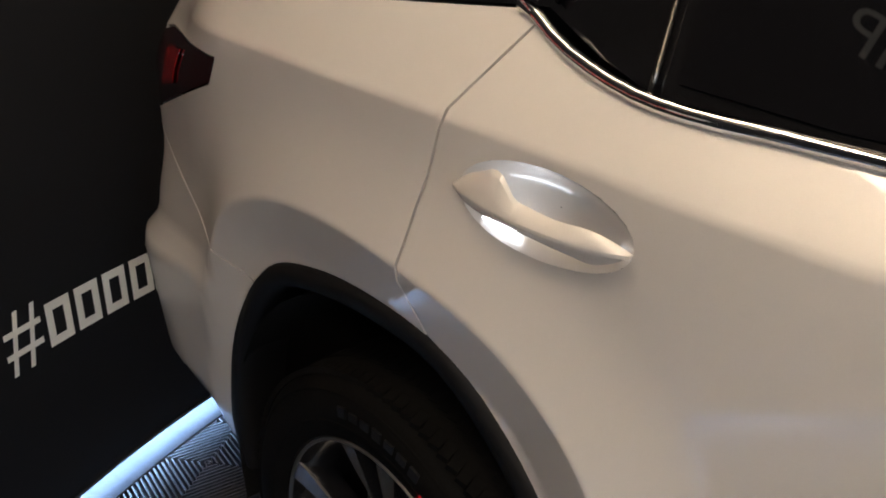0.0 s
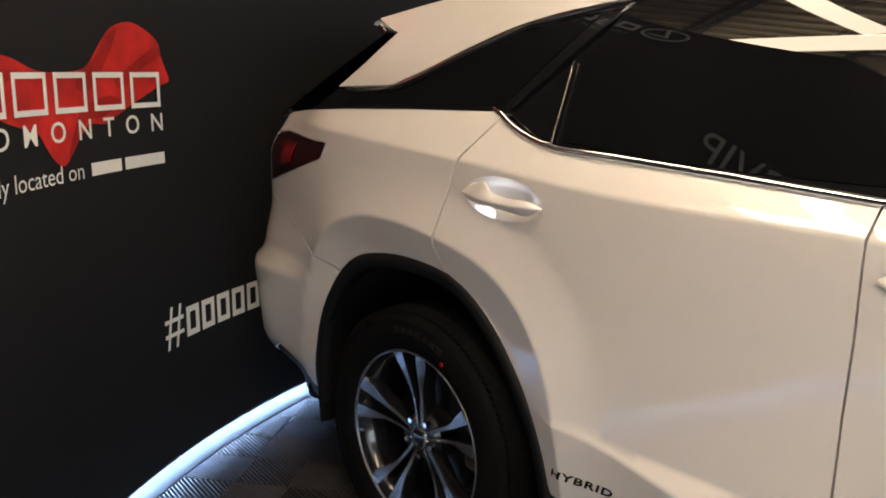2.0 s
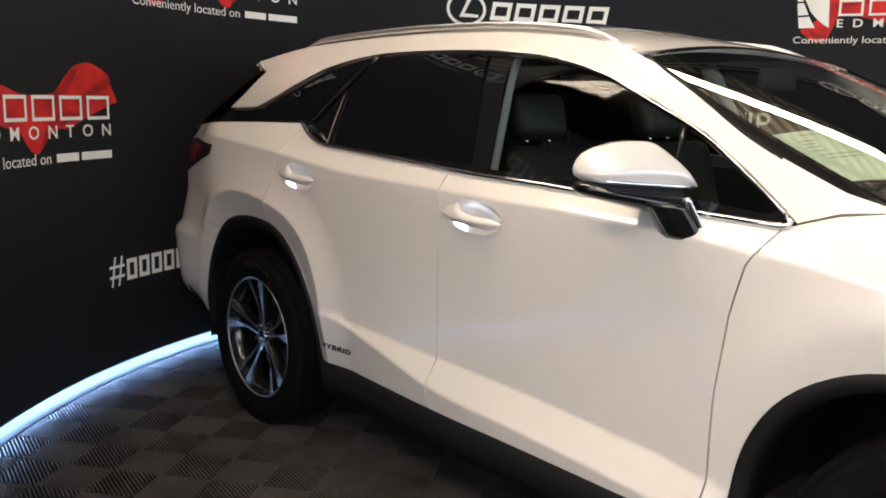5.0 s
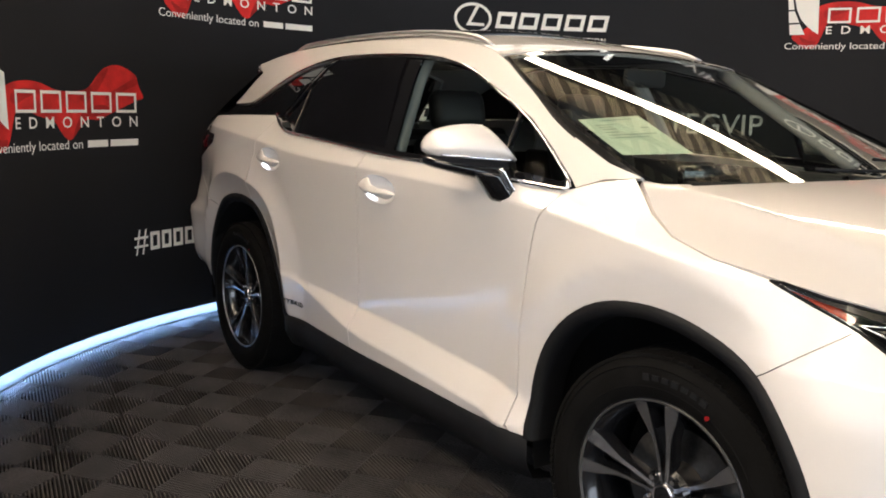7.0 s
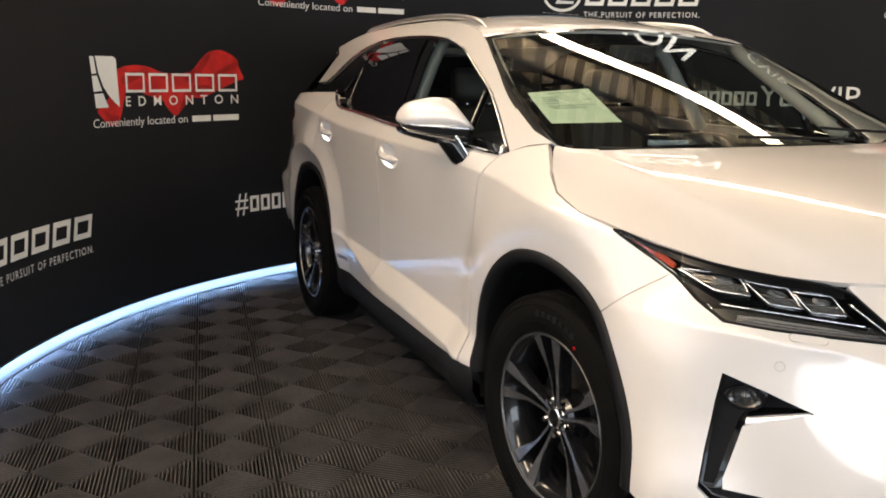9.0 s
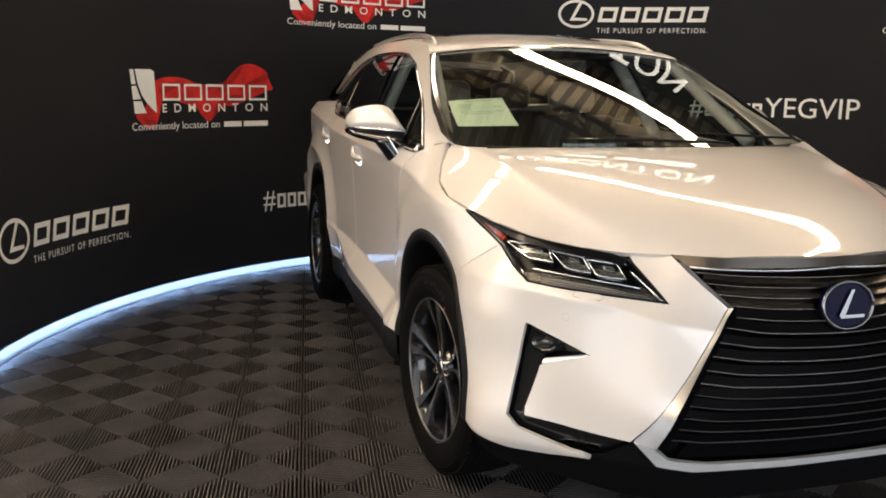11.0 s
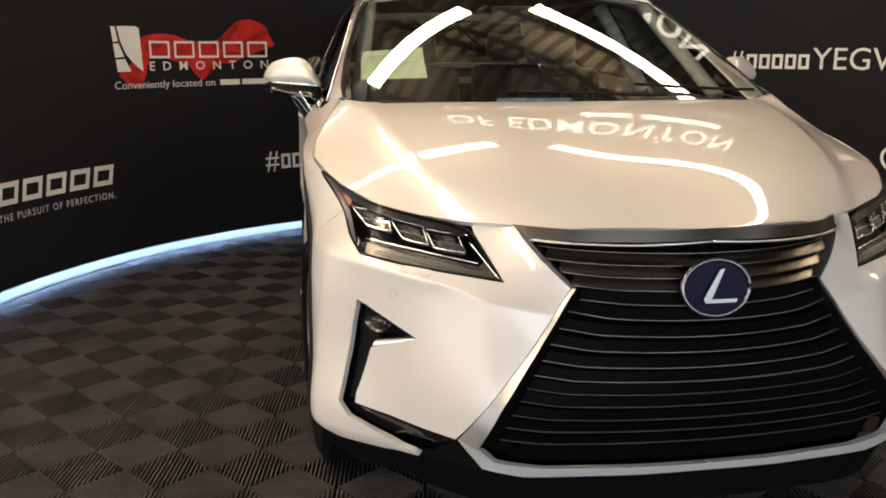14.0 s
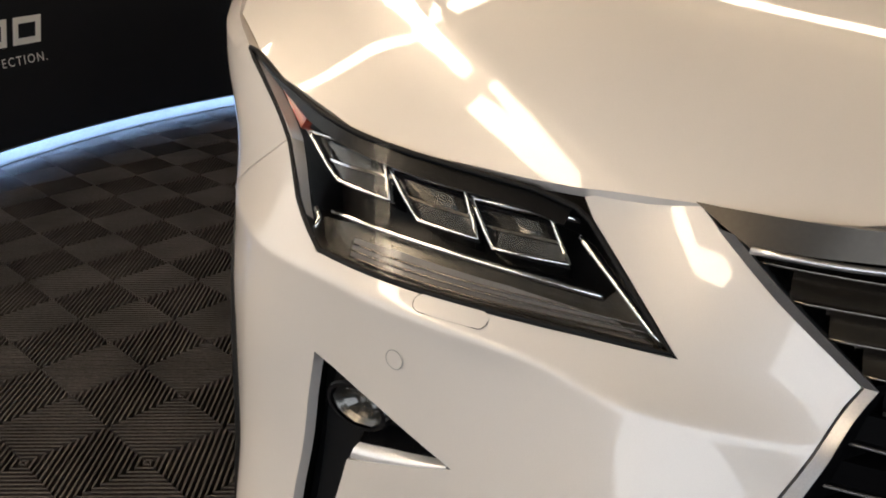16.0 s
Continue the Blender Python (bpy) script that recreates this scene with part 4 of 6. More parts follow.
lip = [(3.645, 0.346), (3.742, 0.425), (3.80, 0.366), (3.90, 0.356), (U_FRONT, 0.358), (U_FRONT, 0.240), (3.70, 0.235), (3.40, 0.26), (3.27, 0.30), (3.262, 0.355), (3.33, 0.342), (3.425, 0.327), (3.55, 0.328)]
sheet("front_lip", lip, offset_skin(-0.012), LIP_BLACK, car, "grained black chin spoiler", mirror=True)
sheet("bumper_blade", [(3.748, 0.431), (3.79, 0.425), (3.83, 0.392), (3.95, 0.380), (U_FRONT, 0.379), (U_FRONT, 0.362), (3.90, 0.360), (3.802, 0.370)], offset_skin(0.008), BRIGHT_SILVER, car, "satin silver bar under the grille", mirror=True)

# sills and arch mouldings
for s in (1, -1):
    rows = []
    for k in range(30):
        x = 0.47 + (2.30 - 0.47) * k / 29
        y = skin(x, 0.40)[1] * s
        rows.append([(x, y + 0.012 * s, 0.386), (x, y - 0.002 * s, 0.375), (x, y + 0.0 * s, 0.30), (x, y + 0.03 * s, 0.245), (x, y + 0.16 * s, 0.22)])
    grid_mesh("sill", rows, PLASTIC, car, "grained black sill cladding")


def moulding(xw, radii, a0, a1):
    rows = []
    for k in range(41):
        a = a0 + (a1 - a0) * k / 40
        row = []
        for d, out in ((0.0, -0.004), (-0.004, 0.006), (-0.022, 0.009), (-0.040, 0.004), (-0.046, -0.02), (-0.046, -0.09)):
            r = lerp_tab(a, radii) + d
            u, z = xw + r * math.cos(radians(a)), 0.38 + r * math.sin(radians(a))
            p = offset_skin(0)(u, z)
            row.append((p.x, p.y - out, p.z))
        rows.append(row)
    grid_mesh("arch_moulding", rows, PLASTIC, car, "matt black wheel arch moulding", mirror=True)


moulding(2.79, FRONT_ARCH, -2, 180)
moulding(0.0, REAR_ARCH, -2, 184)


def wheel_well(xw):
    """A dark liner behind each wheel opening."""
    rows = []
    for k in range(25):
        a = radians(-12 + 204 * k / 24)
        rows.append([(xw + 0.50 * math.cos(a), y, 0.38 + 0.50 * math.sin(a)) for y in (-0.90, -0.75, -0.55)] + [(xw, -0.55, 0.38)])
    grid_mesh("wheel_liner", rows, LINER, car, "dark wheel well liner", mirror=True)


wheel_well(0.0)
wheel_well(2.79)
# dark inner body, which closes the shut lines, and the floor pan
rows = []
for k in range(60):
    u = U_REAR + (U_FRONT - U_REAR) * k / 59
    gap = min(1.0, max(0.0, (abs(u) - 0.5) / 0.04)) * min(1.0, max(0.0, (abs(u - 2.79) - 0.5) / 0.04))
    top = 1.12 - 0.22 * smooth(2.3, 3.0, u) - 0.10 * smooth(3.2, 3.6, u)
    rows.append([offset_skin(-0.065)(u, z) for z in ((0.26, 0.5, 0.62, 0.7, 0.75, top - 0.02) if gap > 0.5 else (0.95, 0.96, 0.97, 0.98, 0.99, max(1.0, top)))])
grid_mesh("inner_body", rows, LINER, car, "dark inner body shell", mirror=True)
part("floor_pan", box_bm((4.2, 1.5, 0.06), (1.3, 0, 0.27), 0.02), LINER, car, "dark underbody")
for x in (0.0, 2.79):
    tube("axle", [(x, -0.7, 0.38), (x, 0.7, 0.38)], 0.05, LINER, car)


# ---------- door handles ----------
def handle(u0, z0, s, lit=True):
    def P(u, z, d):
        p = offset_skin(d)(u, z)
        return Vector((p.x, p.y * s, p.z))
    # bowl
    rows = []
    for k in range(11):
        t = k / 10
        rows.append([P(u, z, -0.034 * (1 - t ** 3.0)) for u, z in oval(u0, z0, 0.132 * max(t, 0.01), 0.054 * max(t, 0.01), 32, -0.04)])
    grid_mesh("handle_bowl", rows, PAINT, car, close=True)
    # the grip: an upper face, a ridge and a lower face, pointed at both ends, broad at the rear and cut away behind
    top = [(0.0, 0.002), (0.10, 0.019), (0.20, 0.030), (0.32, 0.038), (0.36, 0.028), (0.40, 0.015), (0.5, 0.010), (0.64, 0.008), (0.82, 0.011), (0.93, 0.007), (1.0, 0.001)]
    low = [(0.0, -0.002), (0.02, -0.009), (0.15, -0.021), (0.39, -0.023), (0.73, -0.025), (0.83, -0.025), (0.93, -0.014), (1.0, -0.001)]
    rows = []
    n = 30
    for k in range(n + 1):
        t = k / n
        u = u0 - 0.135 + 0.268 * t
        zb = z0 + 0.008 - 0.016 * t
        swell = math.sin(math.pi * min(1.0, max(0.0, 0.02 + 0.96 * t))) ** 0.55
        zt, zl = zb + lerp_tab(t, top), zb + lerp_tab(t, low)
        zr = zb - 0.006 * swell
        out = 0.003 + 0.028 * swell
        row = []
        for z, d in ((zt, out * 0.45), (zt - (zt - zr) * 0.12, out * 0.62), (zt - (zt - zr) * 0.6, out * 0.90), (zr + 0.0015, out * 0.995), (zr, out), (zr - 0.003, out * 0.985),
                     (zl + (zr - zl) * 0.25, out * 0.72), (zl, out * 0.50), (zl + 0.002, out * 0.44), (zl + (zr - zl) * 0.5, out * 0.45), (zr, out * 0.40), (zt - (zt - zr) * 0.4, out * 0.36)):
            row.append(P(u, z, d))
        rows.append(row)
    rows = [[sum(rows[0], Vector()) / 12] * 12] + rows + [[sum(rows[-1], Vector()) / 12] * 12]
    grip = grid_mesh("door_handle", rows if s > 0 else [r[::-1] for r in rows], PAINT, car, "pointed white door handle over a hollow", close=True)[0]
    bm = bmesh.new()
    bm.from_mesh(grip.data)
    bmesh.ops.recalc_face_normals(bm, faces=bm.faces)
    for e in bm.edges:
        if len(e.link_faces) == 2 and e.calc_face_angle(0) > radians(24):
            e.smooth = False
    bm.to_mesh(grip.data)
    bm.free()
    # a small lamp under the grip lights the hollow
    spot = [[P(u0 - 0.096 + 0.011 * k, z0 - 0.0265 - 0.0012 * k, d) for d in (-0.014, -0.005)] for k in range(6)]
    if s < 0:
        spot = spot[::-1]
    grid_mesh("handle_lamp", spot, PUDDLE, grip, "small lit white lamp under the handle")



for s in (1, -1):
    for u0, z0 in HANDLES:
        handle(u0, z0, s)


# ---------- greenhouse ----------
def green(x, z):
    """The side of the cabin above the belt line."""
    g0 = lerp_tab(x, [(-0.64, 0.767), (0.19, 0.829), (1.2, 0.848), (2.35, 0.815), (2.6, 0.79)])
    return (x, -(g0 - 0.5 * (z - 1.2) - 1.0 * max(0, z - 1.45) ** 2), z)


def green_off(d):
    return lambda x, z: (x, green(x, z)[1] - d, z)


WIN_TOP = [(-0.648, 1.363), (-0.344, 1.372), (-0.043, 1.474), (0.155, 1.540), (0.459, 1.588), (0.8, 1.596), (1.15, 1.586), (1.38, 1.567), (1.64, 1.514), (1.88, 1.422), (2.06, 1.345), (2.2, 1.262), (2.337, 1.172)]
ROOF_EDGE = [(-0.58, 1.585), (-0.23, 1.634), (0.2, 1.655), (0.7, 1.660), (1.2, 1.645), (1.5, 1.615), (1.68, 1.582), (1.82, 1.530), (2.0, 1.437), (2.185, 1.332), (2.449, 1.226), (2.575, 1.196)]
side_frame = WIN_TOP + [(2.362, 1.152), (2.45, 1.182), (2.56, 1.193)] + ROOF_EDGE[::-1] + [(-0.427, 1.533), (-0.54, 1.44)]
sheet("cabin_side_frame", side_frame, green, PAINT, car, step=0.026, mirror=True)


def top_z(x):
    return lerp_tab(x, WIN_TOP)


line = []
for k in range(70):
    x = -0.62 + (2.335 + 0.62) * k / 69
    line.append(green_off(0.005)(x, top_z(x) - 0.006))
tube("window_chrome", line, 0.0048, CHROME, car, "chrome strip over the side windows", sides=6, mirror=True)
line = []
for k in range(64):
    x = 0.20 + (2.352 - 0.20) * k / 63
    z = belt_z(x) + 0.004
    line.append((x, skin(x, belt_z(x))[1] - 0.004, z))
line += [(2.362, line[-1][1], 1.158), (2.345, line[-1][1] + 0.01, 1.172)]
tube("belt_chrome", line, 0.0085, CHROME, car, "chrome strip along the window sill", sides=6, mirror=True)
# black panel that carries the windows, and the glass set into it
dlo = WIN_TOP + [(2.355, 1.145), (2.2, belt_z(2.2)), (1.9, belt_z(1.9)), (1.6, belt_z(1.6)), (1.3, belt_z(1.3)), (0.92, belt_z(0.92)), (0.6, belt_z(0.6)), (0.4, 1.232), (0.3, 1.265), (0.2, 1.31),
                 (-0.2, 1.305), (-0.5, 1.298), (-0.77, 1.283)]
front_glass = [(1.335, 1.205), (1.24, 1.562), (1.38, 1.551), (1.63, 1.500), (1.87, 1.408), (1.975, 1.362), (1.995, 1.19), (1.7, 1.192)]
front_quarter = [(2.012, 1.185), (1.995, 1.352), (2.06, 1.325), (2.19, 1.248), (2.305, 1.172), (2.28, 1.163)]
rear_glass = [(0.42, 1.25), (0.405, 1.44), (0.49, 1.575), (0.8, 1.580), (1.13, 1.572), (1.255, 1.215), (0.92, 1.218), (0.6, 1.232)]
sheet("window_surround", dlo, green_off(-0.012), GLOSS_BLACK, car, "gloss black window surround", holes=[front_glass, front_quarter], step=0.035, depth=0.01, mirror=True)
sheet("rear_door_glass", rear_glass, lambda x, z: (x, green(x, z)[1] + 0.009 - 0.024 * max(z - 1.215, 0), z), TINT_GLASS, car, "dark privacy glass", step=0.05, depth=0.004, mirror=True)
sheet("quarter_glass", [(-0.60, 1.31), (0.17, 1.322), (0.40, 1.556), (0.155, 1.522), (-0.043, 1.455), (-0.344, 1.352), (-0.55, 1.345)], green_off(-0.009), TINT_GLASS, car, "dark rear quarter glass", step=0.05, depth=0.004, mirror=True)
for ob in sheet("front_door_glass", front_glass, green_off(-0.014), CLEAR, car, "clear front door glass", step=0.06, depth=0, mirror=True) + sheet("front_quarter_glass", front_quarter, green_off(-0.014), CLEAR, car, step=0.05, depth=0, mirror=True):
    ob.visible_shadow = False
tube("window_divider", [green_off(-0.004)(0.392 - 0.016 * k / 8, 1.237 + 0.20 * k / 8) for k in range(9)], 0.004, SMOKED, car, "dim silver window divider", sides=6, mirror=True)
tube("door_frame_line", [green_off(-0.004)(0.215 + 0.285 * k / 8, 1.318 + 0.268 * k / 8) for k in range(9)], 0.006, GLOSS_BLACK, car, sides=6, mirror=True)
tube("quarter_post", [green_off(-0.006)(2.003 - 0.012 * k / 6, 1.17 + 0.19 * k / 6) for k in range(7)], 0.008, GLOSS_BLACK, car, sides=6, mirror=True)

# roof
def edge_z(x):
    return lerp_tab(x, ROOF_EDGE)


def roof_surf(x, y):
    ye = -green(x, edge_z(x))[1]
    t = min(1.3, abs(y) / ye)
    return (x, y, edge_z(x) + (0.052 + 0.01 * smooth(-0.6, 0.4, x) - 0.030 * smooth(0.9, 1.70, x)) * (1 - t ** 2.2))


half = [(x, green(x, edge_z(x))[1] + 0.001) for x in np.linspace(-0.57, 1.748, 32)]
roof_outline = [(float(x), float(y)) for x, y in half] + [(1.735, -0.50), (1.722, -0.3), (1.716, 0.0), (1.722, 0.3), (1.735, 0.50)] + [(float(x), float(-y)) for x, y in half[::-1]] + [(-0.63, 0.3), (-0.64, 0.0), (-0.63, -0.3)]
sunroof = [(0.62, -0.44), (1.30, -0.44), (1.36, 0.0), (1.30, 0.44), (0.62, 0.44)]
sheet("roof_panel", roof_outline, roof_surf, PAINT, car, holes=[sunroof], step=0.04)
sheet("sunroof", sunroof, lambda x, y: (x, y, roof_surf(x, y)[2] + 0.006), TINT_GLASS, car, "dark glass sunroof", step=0.06)
for s in (1, -1):
    pts = []
    for k in range(30):
        t = k / 29
        x = -0.22 + (1.62 + 0.22) * t
        ye = -green(x, edge_z(x))[1]
        rise = 0.017 * min(1.0, math.sin(math.pi * t) * 5) ** 0.7
        pts.append((x, -s * (ye - 0.045), roof_surf(x, ye - 0.045)[2] + rise))
    tube("roof_rail", pts, lambda t: 0.013 * min(1.0, 0.35 + 9 * min(t, 1 - t)), SATIN, car, "satin silver roof rail", sides=8, flat=0.9)
# spoiler side and rear glass
rows = []
for k in range(13):
    t = k / 12
    y = -0.56 + 1.12 * t
    b = 1 - (abs(y) / 0.56) ** 2
    rows.append([(-0.60 - 0.05 * b, y, 1.578 + 0.025 * b), (-0.615 - 0.05 * b, y, 1.566 + 0.025 * b), (-0.50 - 0.03 * b, y * 0.98, 1.535 + 0.02 * b)])
grid_mesh("spoiler", rows, PAINT, car, "white roof spoiler")
rows = []
for k in range(13):
    t = k / 12 * 2 - 1
    b = 1 - t * t
    rows.append([(-0.50 - 0.03 * b, t * 0.60, 1.535), (-0.70 - 0.06 * b, t * 0.68, 1.40), (-0.93 - 0.10 * b, t * 0.74, 1.255)])
grid_mesh("rear_window", rows, TINT_GLASS, car, "dark rear window")
tube("spoiler_lamp", [(-0.56, -0.575, 1.555), (-0.50, -0.60, 1.538)], 0.012, DARK_RED, car, "dark red side of the spoiler lamp", sides=6, mirror=True)

# hood
HOOD_MID = [(2.5, 1.200), (2.8, 1.176), (3.07, 1.131), (3.27, 1.088), (3.4, 1.055), (3.51, 1.019), (3.62, 0.978), (3.70, 0.949), (3.76, 0.925)]
RIDGE = [(2.5, 0.735), (2.62, 0.72), (2.85, 0.69), (3.09, 0.65), (3.28, 0.605), (3.38, 0.565), (3.46, 0.535), (3.54, 0.495), (3.6, 0.465), (3.76, 0.38)]
CROWN = [(2.5, 0.010), (2.62, 0.016), (2.85, 0.028), (3.09, 0.042), (3.28, 0.055), (3.38, 0.062), (3.46, 0.075), (3.54, 0.085), (3.65, 0.085), (3.76, 0.07)]
HOOD_EDGE_Y = [(2.5, 0.76), (2.561, 0.785), (2.601, 0.809), (2.678, 0.855), (2.775, 0.891), (2.919, 0.902), (3.078, 0.871), (3.18, 0.836), (3.26, 0.792), (3.32, 0.757), (3.375, 0.705), (3.435, 0.624), (3.505, 0.540), (3.6, 0.50), (3.76, 0.42)]
HOOD_EDGE_Z = [(2.5, 1.207), (2.561, 1.192), (2.601, 1.165), (2.678, 1.110), (2.775, 1.066), (2.919, 1.031), (3.078, 1.008), (3.18, 0.984), (3.26, 0.968), (3.32, 0.958), (3.375, 0.948), (3.435, 0.935), (3.505, 0.915), (3.6, 0.885), (3.76, 0.83)]


# the tables above, evened out along the car
HOOD_X = np.linspace(2.45, 3.80, 271)


def even(values, sigma=0.05):
    n = int(3 * sigma / (HOOD_X[1] - HOOD_X[0]))
    k = np.exp(-0.5 * (np.arange(-n, n + 1) / (n / 3)) ** 2)
    return np.convolve(np.pad(values, n, mode="reflect", reflect_type="odd"), k / k.sum(), mode="valid")


H_MID, H_RIDGE, H_CROWN, H_EY, H_EZ = (even(np.array([lerp_tab(x, tab) for x in HOOD_X]), sg) for tab, sg in ((HOOD_MID, 0.05), (RIDGE, 0.05), (CROWN, 0.05), (HOOD_EDGE_Y, 0.025), (HOOD_EDGE_Z, 0.025)))
H_DROP = H_MID - H_CROWN - H_EZ
H_W = even(np.clip(0.5 * (H_EY - H_RIDGE), 0.012, 0.055), 0.08)
H_S1 = even(np.minimum(0.62 * H_W, 0.75 * H_DROP) / H_W, 0.10)
H_S2 = even((H_DROP - H_S1 * H_W) / np.maximum(0.012, H_EY - H_RIDGE - H_W), 0.09)


def hood_surf(x, y):
    a = abs(y)
    mid, r, crown, w, s1, s2 = (float(np.interp(x, HOOD_X, v)) for v in (H_MID, H_RIDGE, H_CROWN, H_W, H_S1, H_S2))
    z = mid - crown * min(1.0, a / r) ** 3
    # outside the ridge: a steep band, then a calmer flank down to the lamp and the fender
    d = a - r
    if d > -0.02:
        z -= s1 * ramp(d, 0.008) + (s2 - s1) * ramp(d - w, 0.028)
    return (x, y, z)


side = [(2.578, -0.755), (2.562, -0.780), (2.601, -0.809), (2.678, -0.854), (2.775, -0.890), (2.92, -0.901), (3.078, -0.869), (3.18, -0.834), (3.26, -0.790), (3.32, -0.754), (3.375, -0.702), (3.435, -0.621), (3.505, -0.532), (3.585, -0.42), (3.65, -0.34), (3.70, -0.2), (3.728, -0.08)]
cowl = [(2.73, -0.30), (2.68, -0.52), (2.62, -0.68)]
hood_outline = side + [(3.733, 0.0)] + [(x, -y) for x, y in side[::-1]] + [(x, -y) for x, y in cowl[::-1]] + [(2.745, 0.0)] + cowl
hood_folds = [[(2.6 + 0.022 * k, m * (lerp_tab(2.6 + 0.022 * k, RIDGE) + d)) for k in range(48)] for m in (1, -1) for d in (-0.02, -0.007, 0.0, 0.007, 0.02)]
sheet("hood", hood_outline, hood_surf, PAINT, car, "smooth white hood with two ridges", step=0.028, lines=hood_folds)

# windscreen, cowl
def screen(t, v):
    """t across (-1 to 1), v from the cowl (0) up to the roof (1): a pane evenly bent across, with almost straight pillars."""
    x = 2.572 + (1.762 - 2.572) * v
    y = 0.779 + (SCREEN_TOP_Y - 0.779) * v + 0.14 * v * (1 - v)
    edge = Vector((x, y, 1.186 + 0.366 * v - 0.025 * v * (1 - v)))
    mid = Vector((2.757 + (1.72 - 2.757) * v, 0, 1.174 + (1.603 - 1.174) * v)) + Vector((0.40, 0, 0.91)) * 0.014 * math.sin(math.pi * min(1, max(0, v)))
    k = abs(t) ** 2
    return Vector((mid.x + (edge.x - mid.x) * k, edge.y * t, mid.z + (edge.z - mid.z) * k))


SCREEN_TOP_Y = -green(1.762, edge_z(1.762))[1] - 0.014
rows = [[screen(1 - i / 24, j / 16) for j in range(17)] for i in range(49)]
ws = grid_mesh("windscreen", rows, SCREEN, car, "clear raked windscreen")[0]
ws.visible_shadow = False
for s in (1, -1):
    rows = [[screen(s * 1.0, j / 16) + Vector((0, 0, 0.003)) for j in range(17)], [screen(s * 0.978, j / 16) + Vector((0.002, 0, 0.004)) for j in range(17)]]
    grid_mesh("screen_border", rows, GLOSS_BLACK, car, "black windscreen border")
    rows = []
    for j in range(25):
        v = j / 24
        a = screen(s, v)
        x = a.x
        b = Vector(green(x + 0.012, edge_z(x + 0.012)))
        b.y *= s * 1.0
        if s > 0:
            b.y = abs(b.y)
        else:
            b.y = -abs(b.y)
        rows.append([a + Vector((0, 0, -0.006)), a + Vector((0.0, 0, 0.005)), b])
    grid_mesh("pillar_trim", rows, PLASTIC, car, "dark trim along the windscreen pillar")
rows = [[screen((i / 12 - 1) * 0.86, v) + Vector(d) for i in range(25)] for v, d in ((0.0, (0, 0, 0.004)), (-0.03, (0.01, 0, 0.0)), (-0.06, (0.02, 0, -0.05)))]
grid_mesh("cowl", rows, PLASTIC, car, "black plastic cowl")
rows = [[screen(i / 12 - 1, 0.978) + Vector((0.001, 0, 0.003)) for i in range(25)], [screen(i / 12 - 1, 1.0) + Vector((0.0, 0, 0.004)) for i in range(25)]]
grid_mesh("screen_top_band", rows, GLOSS_BLACK, car, "black band at the top of the windscreen")
for a, b in (((0.42, 0.02), (-0.22, 0.055)), ((0.93, 0.03), (0.30, 0.10))):
    pts = [screen(a[0] + (b[0] - a[0]) * k / 8, a[1] + (b[1] - a[1]) * k / 8) + Vector((0.006, 0, 0.014)) for k in range(9)]
    tube("wiper", pts, 0.006, PLASTIC, car, "black windscreen wiper", sides=6)


# ---------- front: headlamps, fog lamps, grille ----------
lamp_shape = [(3.062, 1.004), (3.16, 0.962), (3.27, 0.919), (3.36, 0.873), (3.445, 0.836), (3.65, 0.823), (3.862, 0.807), (3.80, 0.868), (3.768, 0.899), (3.750, 0.909), (3.70, 0.921), (3.62, 0.930), (3.554, 0.937), (3.47, 0.945), (3.38, 0.954), (3.29, 0.964), (3.18, 0.981), (3.09, 1.003)]


